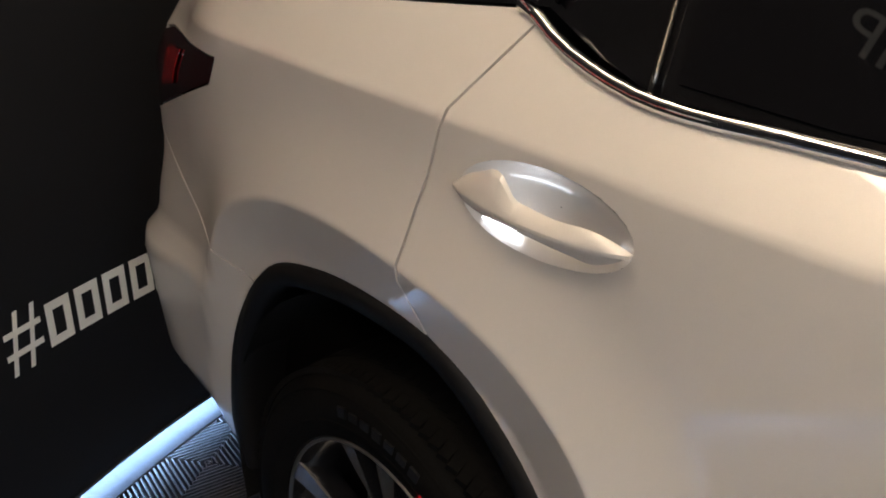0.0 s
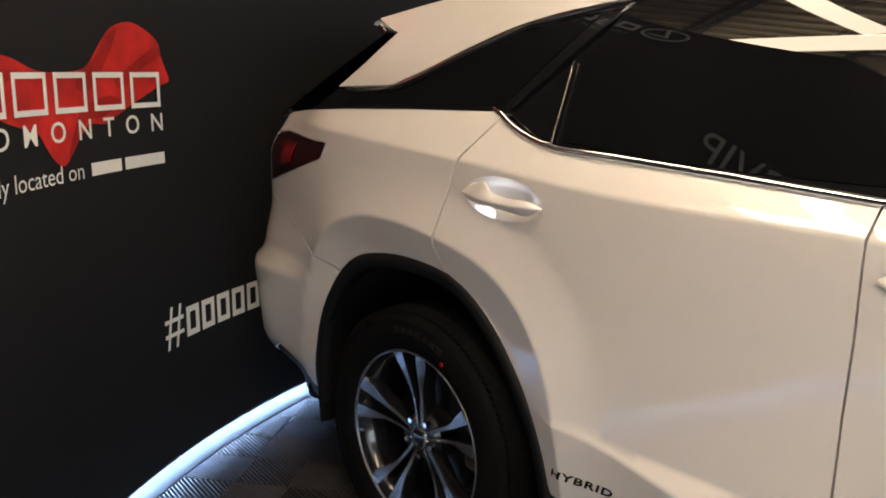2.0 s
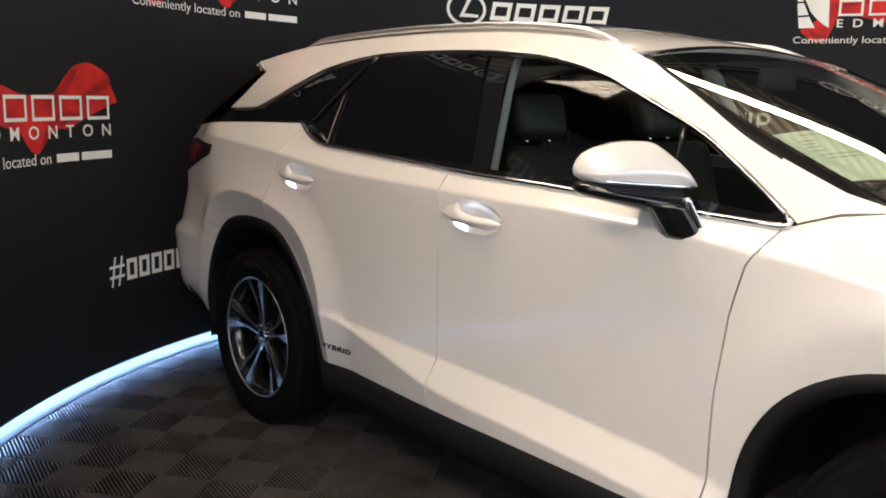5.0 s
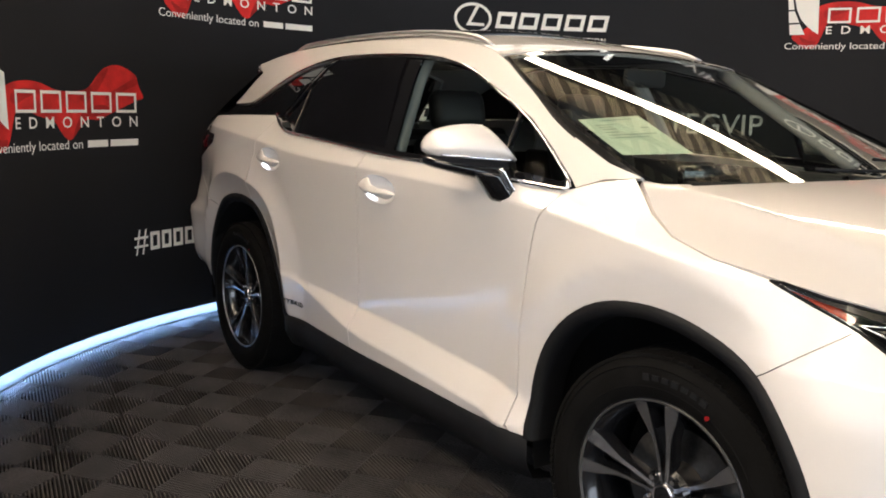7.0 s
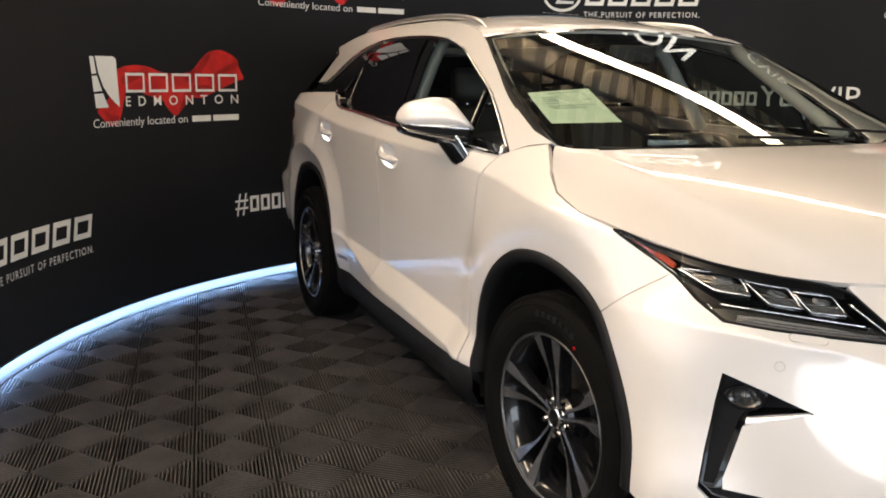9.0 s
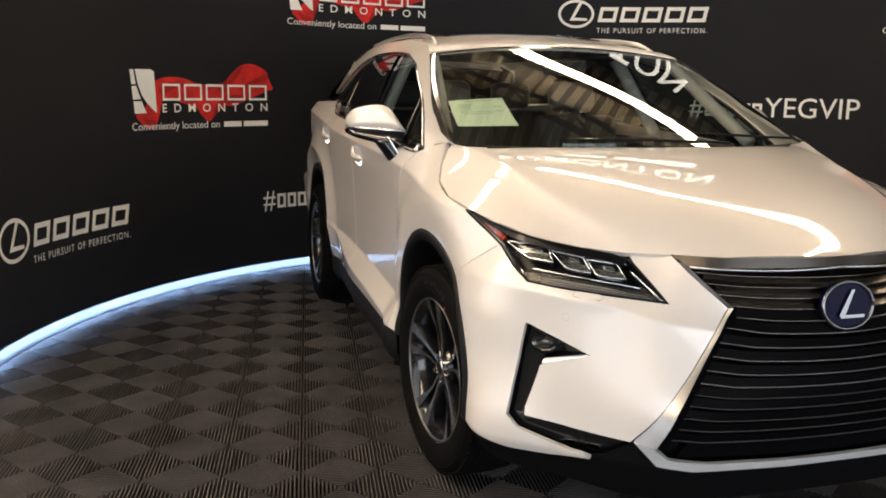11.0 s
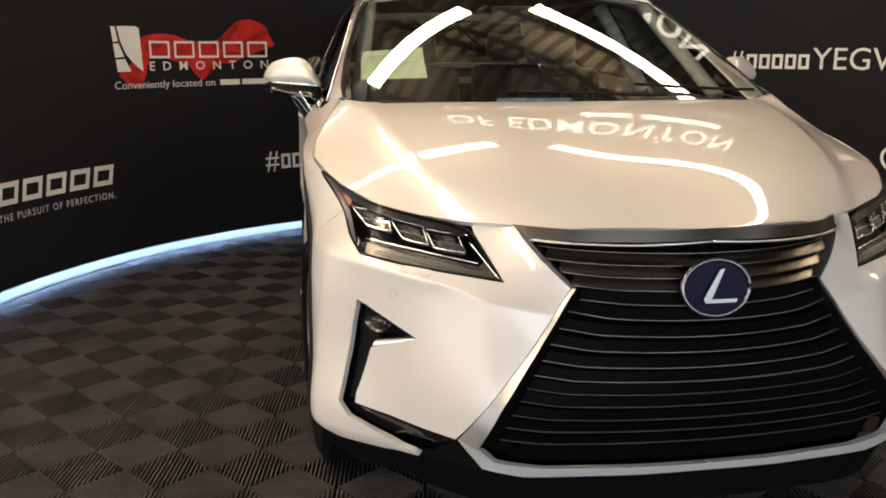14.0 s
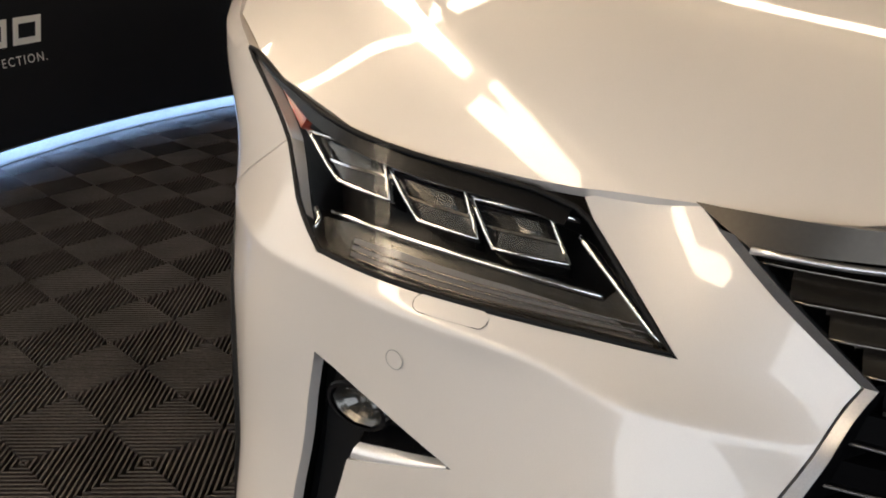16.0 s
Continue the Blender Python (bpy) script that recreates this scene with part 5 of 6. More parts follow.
def lamp_parts(s):
    def place(ob):
        if s < 0:
            for v in ob.data.vertices:
                v.co.y *= -1
            ob.data.flip_normals()
        return ob
    bowl = place(sheet("headlamp", lamp_shape, offset_skin(-0.075), LAMP_BLACK, car, "headlamp with three square light units behind a clear lens", step=0.03, depth=0)[0])
    pts = [offset_skin(0.0)(u, z) for u, z in resample(lamp_shape, 0.03)]
    pts.append(pts[0])
    walls = [[Vector(p), Vector(q)] for p, q in zip(pts, [offset_skin(-0.075)(u, z) for u, z in resample(lamp_shape, 0.03)] + [offset_skin(-0.075)(*resample(lamp_shape, 0.03)[0])])]
    place(grid_mesh("housing", walls, LAMP_BLACK, bowl, "black headlamp housing")[0])
    place(tube("seal", pts, 0.0035, PLASTIC, bowl, sides=6)[0])
    lens = place(sheet("lens", lamp_shape, offset_skin(0.002), LENS, bowl, "clear lens", step=0.03, depth=0)[0])
    lens.visible_shadow = False
    # three stepped light units, each a bright frame with a dark projector above and a clear prism below
    for A, B, C, D in (((3.262, 0.938), (3.452, 0.946), (3.497, 0.900), (3.394, 0.904)), ((3.472, 0.931), (3.605, 0.919), (3.638, 0.880), (3.555, 0.887)), ((3.615, 0.914), (3.721, 0.906), (3.751, 0.868), (3.661, 0.874))):
        def at(a, b):
            p = [(1 - a) * (1 - b) * A[i] + a * (1 - b) * B[i] + a * b * C[i] + (1 - a) * b * D[i] for i in (0, 1)]
            return tuple(p)
        unit = place(sheet("light_unit", [A, B, C, D], offset_skin(-0.034), DARK_ALLOY, bowl, "square led light unit", step=0.02, depth=0.03)[0])
        loop = [A, B, C, D, A]
        edge = [offset_skin(-0.020)(*q) for q in resample(loop[:-1], 0.02)]
        place(tube("unit_rim", edge + [edge[0]], 0.0028, CHROME, unit, sides=6)[0])
        place(sheet("optic", [at(0.16, 0.12), at(0.90, 0.14), at(0.90, 0.48), at(0.34, 0.46)], offset_skin(-0.030), OPTIC_TRAY, unit, "grey projector tray", step=0.02, depth=0.008)[0])
        place(sheet("projector_lens", [at(0.50, 0.16), at(0.82, 0.18), at(0.82, 0.40), at(0.56, 0.38)], offset_skin(-0.022), LED_GLASS, unit, "small projector lens", step=0.012, depth=0.012)[0])
        place(sheet("prism", [at(0.22, 0.60), at(0.97, 0.60), at(0.98, 0.96), at(0.06, 0.95)], offset_skin(-0.022), LED_GLASS, unit, "clear moulded prism", step=0.02, depth=0.014)[0])
        place(sheet("prism_edge", [at(0.05, 0.50), at(0.97, 0.50), at(0.97, 0.56), at(0.14, 0.56)], offset_skin(-0.024), CHROME, unit, step=0.02, depth=0.006)[0])
    # running light along the lower edge: a clear ribbed bar with bright lines
    drl = [(3.385, 0.868), (3.45, 0.872), (3.54, 0.870), (3.69, 0.857), (3.788, 0.845), (3.80, 0.856), (3.858, 0.812), (3.70, 0.826), (3.465, 0.839), (3.43, 0.836)]
    bar_ob = place(sheet("running_light", drl, offset_skin(-0.030), OPTIC_TRAY, bowl, "clear ribbed running light bar", step=0.02, depth=0.02)[0])
    place(sheet("light_guide", [(3.47, 0.858), (3.54, 0.858), (3.69, 0.846), (3.80, 0.831), (3.842, 0.815), (3.70, 0.829), (3.475, 0.842)], offset_skin(-0.020), GUIDE, bar_ob, "clear ribbed light guide", step=0.015, depth=0.01)[0])
    for k in range(3):
        dz = 0.006 * k
        place(tube("guide_line", [offset_skin(-0.018)(3.47 + 0.37 * j / 14, 0.843 + dz - 0.002 - (0.022 + 0.3 * dz) * (j / 14) ** 1.3) for j in range(15)], 0.0013, SMOKED, bar_ob, sides=5)[0])
    place(tube("chrome_line", [offset_skin(-0.014)(3.42 + 0.37 * k / 12, 0.874 - 0.029 * (k / 12) ** 1.6) for k in range(13)], 0.0032, CHROME, bowl, sides=6)[0])
    place(tube("chrome_line", [offset_skin(-0.016)(3.455 + 0.30 * k / 12, 0.949 - 0.045 * k / 12 - 0.004 * math.sin(k / 12 * 3)) for k in range(13)], 0.0036, CHROME, bowl, sides=6)[0])
    place(tube("chrome_line", [offset_skin(-0.015)(3.758 + 0.094 * k / 8, 0.890 - 0.076 * k / 8) for k in range(9)], 0.004, CHROME, bowl, sides=6)[0])
    place(tube("chrome_line", [offset_skin(-0.014)(3.386 + 0.02 * math.sin(k), 0.872 - 0.034 * k / 4) for k in range(5)], 0.0035, CHROME, bowl, sides=6)[0])
    place(sheet("amber_marker", [(3.105, 0.990), (3.20, 0.953), (3.25, 0.936), (3.255, 0.948), (3.20, 0.970)], offset_skin(-0.016), AMBER, bowl, "amber side marker", step=0.02, depth=0.01)[0])
    top = [(3.09, 1.001), (3.18, 0.979), (3.29, 0.962), (3.38, 0.952), (3.47, 0.943), (3.554, 0.935), (3.62, 0.928), (3.70, 0.919), (3.746, 0.909)]
    place(sheet("black_mask", top + [(u - 0.006, z - (0.004 + 0.010 * smooth(3.1, 3.3, u))) for u, z in top[::-1]], offset_skin(-0.004), LAMP_BLACK, bowl, "black upper mask", step=0.02, depth=0.004)[0])


lamp_parts(1)
lamp_parts(-1)

recess = [(3.415, 0.44), (3.42, 0.532), (3.43, 0.65), (3.44, 0.725), (3.55, 0.692), (3.65, 0.655), (3.515, 0.596), (3.48, 0.455), (3.60, 0.441), (3.745, 0.432), (3.70, 0.345), (3.64, 0.343), (3.55, 0.371), (3.455, 0.402)]
sheet("fog_recess", recess, offset_skin(-0.045), GLOSS_BLACK, car, "gloss black fog lamp recess", step=0.03, depth=0, mirror=True)
sheet("fog_trim", [(3.442, 0.62), (3.462, 0.705), (3.50, 0.692), (3.505, 0.63), (3.49, 0.596), (3.46, 0.45), (3.435, 0.45)], offset_skin(-0.034), PLASTIC, car, "black fog lamp trim", step=0.03, depth=0.01, mirror=True)
rows, shelf = [], []
for k in range(9):
    t = k / 8
    u, z = 3.512 + 0.128 * t, 0.604 + 0.046 * t ** 1.1
    w = 1 - t ** 2
    rows.append([offset_skin(-0.002)(u, z - 0.003), offset_skin(0.0)(u, z), offset_skin(-0.005)(u, z + 0.009 * w), offset_skin(-0.015)(u, z + 0.013 * w)])
    shelf.append([offset_skin(-0.0145)(u - 0.004 * (1 - w), z + 0.0125 * w), offset_skin(-0.03)(u, z + 0.018 * w), offset_skin(-0.05)(u, z + 0.030 * w)])
grid_mesh("fog_shelf", shelf, GLOSS_BLACK, car, "gloss black shelf behind the blade", mirror=True)
# pale, partly matt silver stands in for the bright reflection on this blade
grid_mesh("fog_blade", rows, BRIGHT_SILVER, car, "chrome blade under the fog lamp, its reflection put into pale silver", mirror=True)
for s in (1, -1):
    c = offset_skin(-0.018)(3.505, 0.660)
    d = Vector((0.72, -0.69, 0)).normalized()
    q = d.to_track_quat("Y", "Z").to_matrix().to_4x4()
    m = Matrix.Translation(c) @ q @ Matrix.Diagonal((1.45, 1, 0.92, 1))
    fog = lathe("fog_lamp", [(0.031, -0.02), (0.033, 0.0), (0.031, 0.004), (0.027, 0.004)], GLOSS_BLACK, car, "oval fog lamp with a faceted reflector", 32)
    lens = lathe("lens", [(0.027, 0.002), (0.020, 0.006), (0.010, 0.008), (0.0005, 0.009)], LENS, fog, "clear domed lens", 32)
    refl = lathe("reflector", [(0.027, 0.0), (0.020, -0.007), (0.016, -0.002), (0.009, -0.012), (0.0005, -0.008)], OPTIC_TRAY, fog, "faceted bright reflector", sides=9)
    for ob in (fog, lens, refl):
        ob.data.transform(m)
        if s < 0:
            ob.data.transform(Matrix.Scale(-1, 4, (0, 1, 0)))
            ob.data.flip_normals()
sensors = sheet("park_sensor", oval(3.577, 0.75, 0.0102, 0.0102, 16), offset_skin(0.002), PAINT, car, "round parking sensor", step=0.01, depth=0.004, mirror=True)
for m, ob in zip((1, -1), sensors):
    pts = [offset_skin(0.0018)(u, z) for u, z in oval(3.577, 0.75, 0.0108, 0.0108, 24)]
    tube("sensor_seam", [(p.x, p.y * m, p.z) for p in pts + pts[:1]], 0.0005, GREY_TRIM, ob, sides=5)

slot = [((3.606 if a > 90 and a < 270 else 3.670) + 0.011 * math.cos(radians(a)), (0.8165 if a > 90 and a < 270 else 0.8125) + 0.0075 * math.sin(radians(a))) for a in range(100, 460, 15)]
cover = sheet("washer_cover", slot, offset_skin(0.0008), PAINT, car, "oblong headlamp washer cover", step=0.012, depth=0.004, mirror=True)
for m, ob in zip((1, -1), cover):
    pts = [offset_skin(0.0006)(u, z) for u, z in slot[1:18]]
    tube("cover_seam", [(p.x, p.y * m, p.z) for p in pts], 0.0005, PLASTIC, ob, sides=5)

# grille
grille = sheet("grille", [(3.88, 0.92), (4.03, 0.80), (3.90, 0.60), (3.80, 0.43), (3.83, 0.385), (U_FRONT, 0.38), (U_FRONT, 0.93)], offset_skin(-0.07), LINER, car, "wide spindle grille with dark blades", depth=0, mirror=True)[0]
FRAME_OUT = [(3.745, 0.431), (3.817, 0.518), (3.919, 0.639), (3.977, 0.72), (4.029, 0.80), (3.95, 0.863), (3.878, 0.926)]
FRAME_IN = [(3.800, 0.428), (3.858, 0.524), (3.938, 0.641), (3.991, 0.722), (4.040, 0.80), (3.962, 0.866), (3.897, 0.922)]
rows = []
for k in range(6):
    for i in range(5):
        q = i / 5
        o, n = (tuple(a + (b - a) * q for a, b in zip(line[k], line[k + 1])) for line in (FRAME_OUT, FRAME_IN))
        rise = 0.45 * (n[0] - o[0])
        m = tuple(a + (b - a) * 0.86 for a, b in zip(o, n))
        rows.append([offset_skin(d)(*p) for p, d in ((o, -0.02), (o, 0.003), (m, 0.003 + rise * 0.9), (n, 0.003 + rise), (n, -0.002 + rise), (n, -0.05))])
frame_halves = grid_mesh("grille_frame", rows, SILVER_PAINT, grille, "satin silver spindle frame", mirror=True)
for ob in frame_halves:
    bm = bmesh.new()
    bm.from_mesh(ob.data)
    bmesh.ops.recalc_face_normals(bm, faces=bm.faces)
    for e in bm.edges:
        if len(e.link_faces) == 2 and e.calc_face_angle(0) > radians(30):
            e.smooth = False
    bm.to_mesh(ob.data)
    bm.free()
sheet("grille_frame_top", [(3.872, 0.930), (3.99, 0.936), (4.15, 0.941), (U_FRONT, 0.943), (U_FRONT, 0.918), (4.15, 0.914), (4.0, 0.908), (3.925, 0.902)], offset_skin(0.006), BAR_METAL, grille, "smoked metal bar over the grille", step=0.025, depth=0.04, mirror=True)
tube("grille_line", [offset_skin(0.012)(3.925 + (U_FRONT - 3.925) * k / 16, 0.901 + 0.012 * k / 16) for k in range(17)], 0.0035, SATIN, grille, sides=6, mirror=True)


def grille_half(z):
    """The parameter at which the grille's opening begins, at height z."""
    return lerp_tab(z, [(0.37, 3.85), (0.42, 3.832), (0.545, 3.90), (0.635, 3.955), (0.735, 4.015), (0.80, 4.06), (0.862, 3.99), (0.912, 3.93)])


def slat(z, metal, pitch, edge):
    """A louvre of the grille: a raked face with a lip along its lower edge; the ends turn up and forward into wedges."""
    u0 = grille_half(z) - (0.004 if z < 0.79 else 0.028)
    rows, lip = [], []
    n = 44
    for k in range(n + 1):
        t = k / n * 2 - 1
        end = min(1.0, max(0.0, (1 - abs(t)) * (U_FRONT - u0) / 0.10))
        up = (0.010 if z < 0.75 else 0.004) * (1 - end)
        row = []
        def bow(d, dz):
            z1 = z + dz + up
            c, e = offset_skin(d)(U_FRONT, z1), offset_skin(d)(u0, z1)
            yy = e.y * abs(t)
            return Vector((c.x + (e.x - c.x) * t * t, yy if t < 0 else -yy, z1))
        for d, dz in ((-0.062, pitch * 0.66), (-0.024 if metal is SMOKED else -0.0125, pitch * (0.58 if metal is SMOKED else 0.50)), (-0.0125, -pitch * 0.12), (-0.009, -pitch * 0.20), (-0.012, -pitch * 0.26), (-0.060, -pitch * 0.16)):
            row.append(bow(d, dz))
        rows.append(row)
        lip.append(bow(-0.0085, -pitch * 0.20))
    ob = grid_mesh("grille_slat", rows, metal, grille, "smoked metal blade" if metal is SMOKED else "", close=True)[0]
    bm = bmesh.new()
    bm.from_mesh(ob.data)
    bmesh.ops.recalc_face_normals(bm, faces=bm.faces)
    for e in bm.edges:
        if len(e.link_faces) == 2 and e.calc_face_angle(0) > radians(22):
            e.smooth = False
    bm.to_mesh(ob.data)
    bm.free()
    tube("slat_edge", lip, 0.0019, edge, ob, "thin metal blade edge", sides=5)


for z in (0.893, 0.865, 0.837, 0.808):
    slat(z, SMOKED, 0.030, SMOKED)
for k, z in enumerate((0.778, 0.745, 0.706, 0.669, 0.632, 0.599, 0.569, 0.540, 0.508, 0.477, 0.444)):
    slat(z, BLADE, 0.037 - 0.0005 * k, DARK_EDGE if k < 6 else SHADED_EDGE)
rows = []
for k in range(25):
    q = min(k / 6, 3.999)
    i = int(q)
    n = tuple(a + (b - a) * (q - i) for a, b in zip(FRAME_IN[i], FRAME_IN[i + 1])) if k < 24 else FRAME_IN[4]
    w = 0.052 - 0.030 * smooth(2.6, 4.0, q)
    rise = 0.45 * (0.055 - 0.040 * smooth(0, 3.5, q))
    rows.append([offset_skin(d)(n[0] + du, n[1] + 0.004) for du, d in ((-0.001, rise - 0.004), (0.010, rise - 0.008), (w, -0.022), (w + 0.006, -0.065))])
grid_mesh("grille_bevel", rows, BLADE, grille, "black inner bevel", mirror=True)
sheet("grille_floor", [(3.86, 0.386), (U_FRONT, 0.380), (U_FRONT, 0.435), (3.90, 0.432)], offset_skin(-0.03), BLADE, grille, step=0.03, depth=0.02, mirror=True)
# emblem
bm = bmesh.new()
bmesh.ops.create_cone(bm, cap_ends=True, segments=48, radius1=0.082, radius2=0.078, depth=0.02)
bm.transform(Matrix.Translation((3.795, 0, 0.813)) @ Matrix.Rotation(radians(90 - 8), 4, "Y") @ Matrix.Diagonal((0.80, 1, 1, 1)))
emblem = part("emblem", bm, BLUE_ENAMEL, grille, "oval dark blue emblem in a chrome ring")
pts = []
for k in range(49):
    a = 2 * math.pi * k / 48
    pts.append(Matrix.Translation((3.805, 0, 0.813)) @ Matrix.Rotation(radians(-8), 4, "Y") @ Vector((0, 0.083 * math.cos(a), 0.066 * math.sin(a))))
tube("emblem_ring", pts, 0.0058, EMBLEM_SILVER, emblem, sides=8, up=(1, 0, 0))
stroke = [(0.026, 0.050), (0.014, 0.050), (-0.035, -0.027), (-0.029, -0.038), (0.060, -0.038), (0.063, -0.028), (-0.012, -0.028)]
bm = bmesh.new()
vs = [bm.verts.new((0.0, 0.86 * a - 0.004, 0.9 * b + 0.002)) for a, b in stroke]
f = bm.faces.new(vs)
r = bmesh.ops.extrude_face_region(bm, geom=[f])
for v in r["geom"]:
    if isinstance(v, bmesh.types.BMVert):
        v.co.x += 0.008
bm.transform(Matrix.Translation((3.805, 0, 0.810)) @ Matrix.Rotation(radians(-8), 4, "Y"))
part("emblem_stroke", bm, EMBLEM_SILVER, emblem, "satin silver slanted stroke")

# badge on the rear door
v, f = lettering("HYBRID", 0.021, 1.15, 1.15, 0.03, 0.25)
v = fit_width(v, 0.170)
d = [offset_skin(0.004)(0.512 + a, 0.458 + b - a * 0.03) for a, b in v]
finish("badge", d, f, SMOKED, car, "dark chrome lettered badge", smooth_faces=False)

# ---------- mirrors ----------
def wing_mirror(s):
    def blob(name, rows_fn, mat, parent, label=""):
        rows = rows_fn
        ob = grid_mesh(name, rows, mat, parent, label, close=True)[0]
        if s < 0:
            for v in ob.data.vertices:
                v.co.y *= -1
            ob.data.flip_normals()
        return ob

    def shell(low, high):
        """Stations outwards from the door; low and high give the lower and upper edge at t (0: at the door, 1: the tip). The front face has a fold low down."""
        rows = []
        n = 22
        for k in range(n + 1):
            t = k / n
            y = -0.852 - 0.226 * t
            grow = math.sqrt(max(0.0, 1 - max(0.0, (t - 0.80) / 0.20) ** 2.4))
            z0, z1 = low(t), high(t)
            zc, hz = (z0 + z1) / 2, (z1 - z0) / 2 * max(grow, 0.12)
            fx = (0.100 - 0.034 * t) * max(grow, 0.05) * min(1.0, 0.70 + 2 * t)
            xc = 2.036 - 0.125 * t
            ring = []
            for j in range(12):
                q = -1 + 2 * j / 11
                ring.append((xc + fx * (1 - 0.78 * (max(0.0, q + 0.42) / 1.42) ** 1.8 - 0.22 * max(0.0, -0.42 - q) / 0.58), y, zc + hz * q))
            for j in range(12):
                q = 1 - 2 * j / 11
                ring.append((xc - fx * (0.30 + 0.45 * math.sqrt(max(0.0, 1 - q * q))), y, zc + hz * q))
            rows.append(ring)
        return [[tuple(np.mean(rows[0], axis=0))] * 24] + rows + [[tuple(np.mean(rows[-1], axis=0))] * 24]

    CAP_TOP = [(0.0, 0.026), (0.10, 0.062), (0.22, 0.096), (0.36, 0.109), (0.52, 0.106), (0.70, 0.095), (0.86, 0.078), (1.0, 0.048)]
    cap = blob("wing_mirror", shell(lambda t: 1.208 + 0.014 * t, lambda t: 1.208 + 0.014 * t + lerp_tab(t, CAP_TOP)), PAINT, car, "wing mirror with a white cap over a black base")
    blob("mirror_base", shell(lambda t: 1.128 + 0.064 * t, lambda t: 1.217 + 0.010 * t), GLOSS_BLACK, cap, "gloss black lower shell")
    pts = [(2.10 - 0.125 * k / 12 + 0.012 * math.sin(k / 12 * 3.1), -0.862 - 0.190 * k / 12, 1.214 + 0.012 * k / 12) for k in range(13)]
    ob = tube("chrome_strip", pts, 0.0055, CHROME, cap, sides=6)[0]
    if s < 0:
        for v in ob.data.vertices:
            v.co.y *= -1
        ob.data.flip_normals()
    rows = []
    for k in range(10):
        t = k / 9
        y = -0.945 + 0.062 * t
        x = 2.076 + 0.014 * t
        z = 1.175 - 0.088 * t
        w, h = 0.058 + 0.006 * t, 0.040 - 0.002 * t
        rows.append([(x + w * math.cos(2 * math.pi * j / 16), y - h * math.sin(2 * math.pi * j / 16), z) for j in range(16)])
    rows = [[tuple(np.mean(rows[0], axis=0))] * 16] + rows + [[tuple(np.mean(rows[-1], axis=0))] * 16]
    blob("mirror_arm", rows, GLOSS_BLACK, cap, "gloss black arm")
    pts = [(2.128 + 0.020 * t, -0.935 + 0.058 * t, 1.192 - 0.098 * t) for t in (k / 9 for k in range(10))]
    ob = tube("arm_strip", pts, 0.013, CHROME, cap, "chrome edge of the arm", sides=8, flat=0.5, up=(0, 1, 0))[0]
    if s < 0:
        for v in ob.data.vertices:
            v.co.y *= -1
        ob.data.flip_normals()


wing_mirror(1)
wing_mirror(-1)


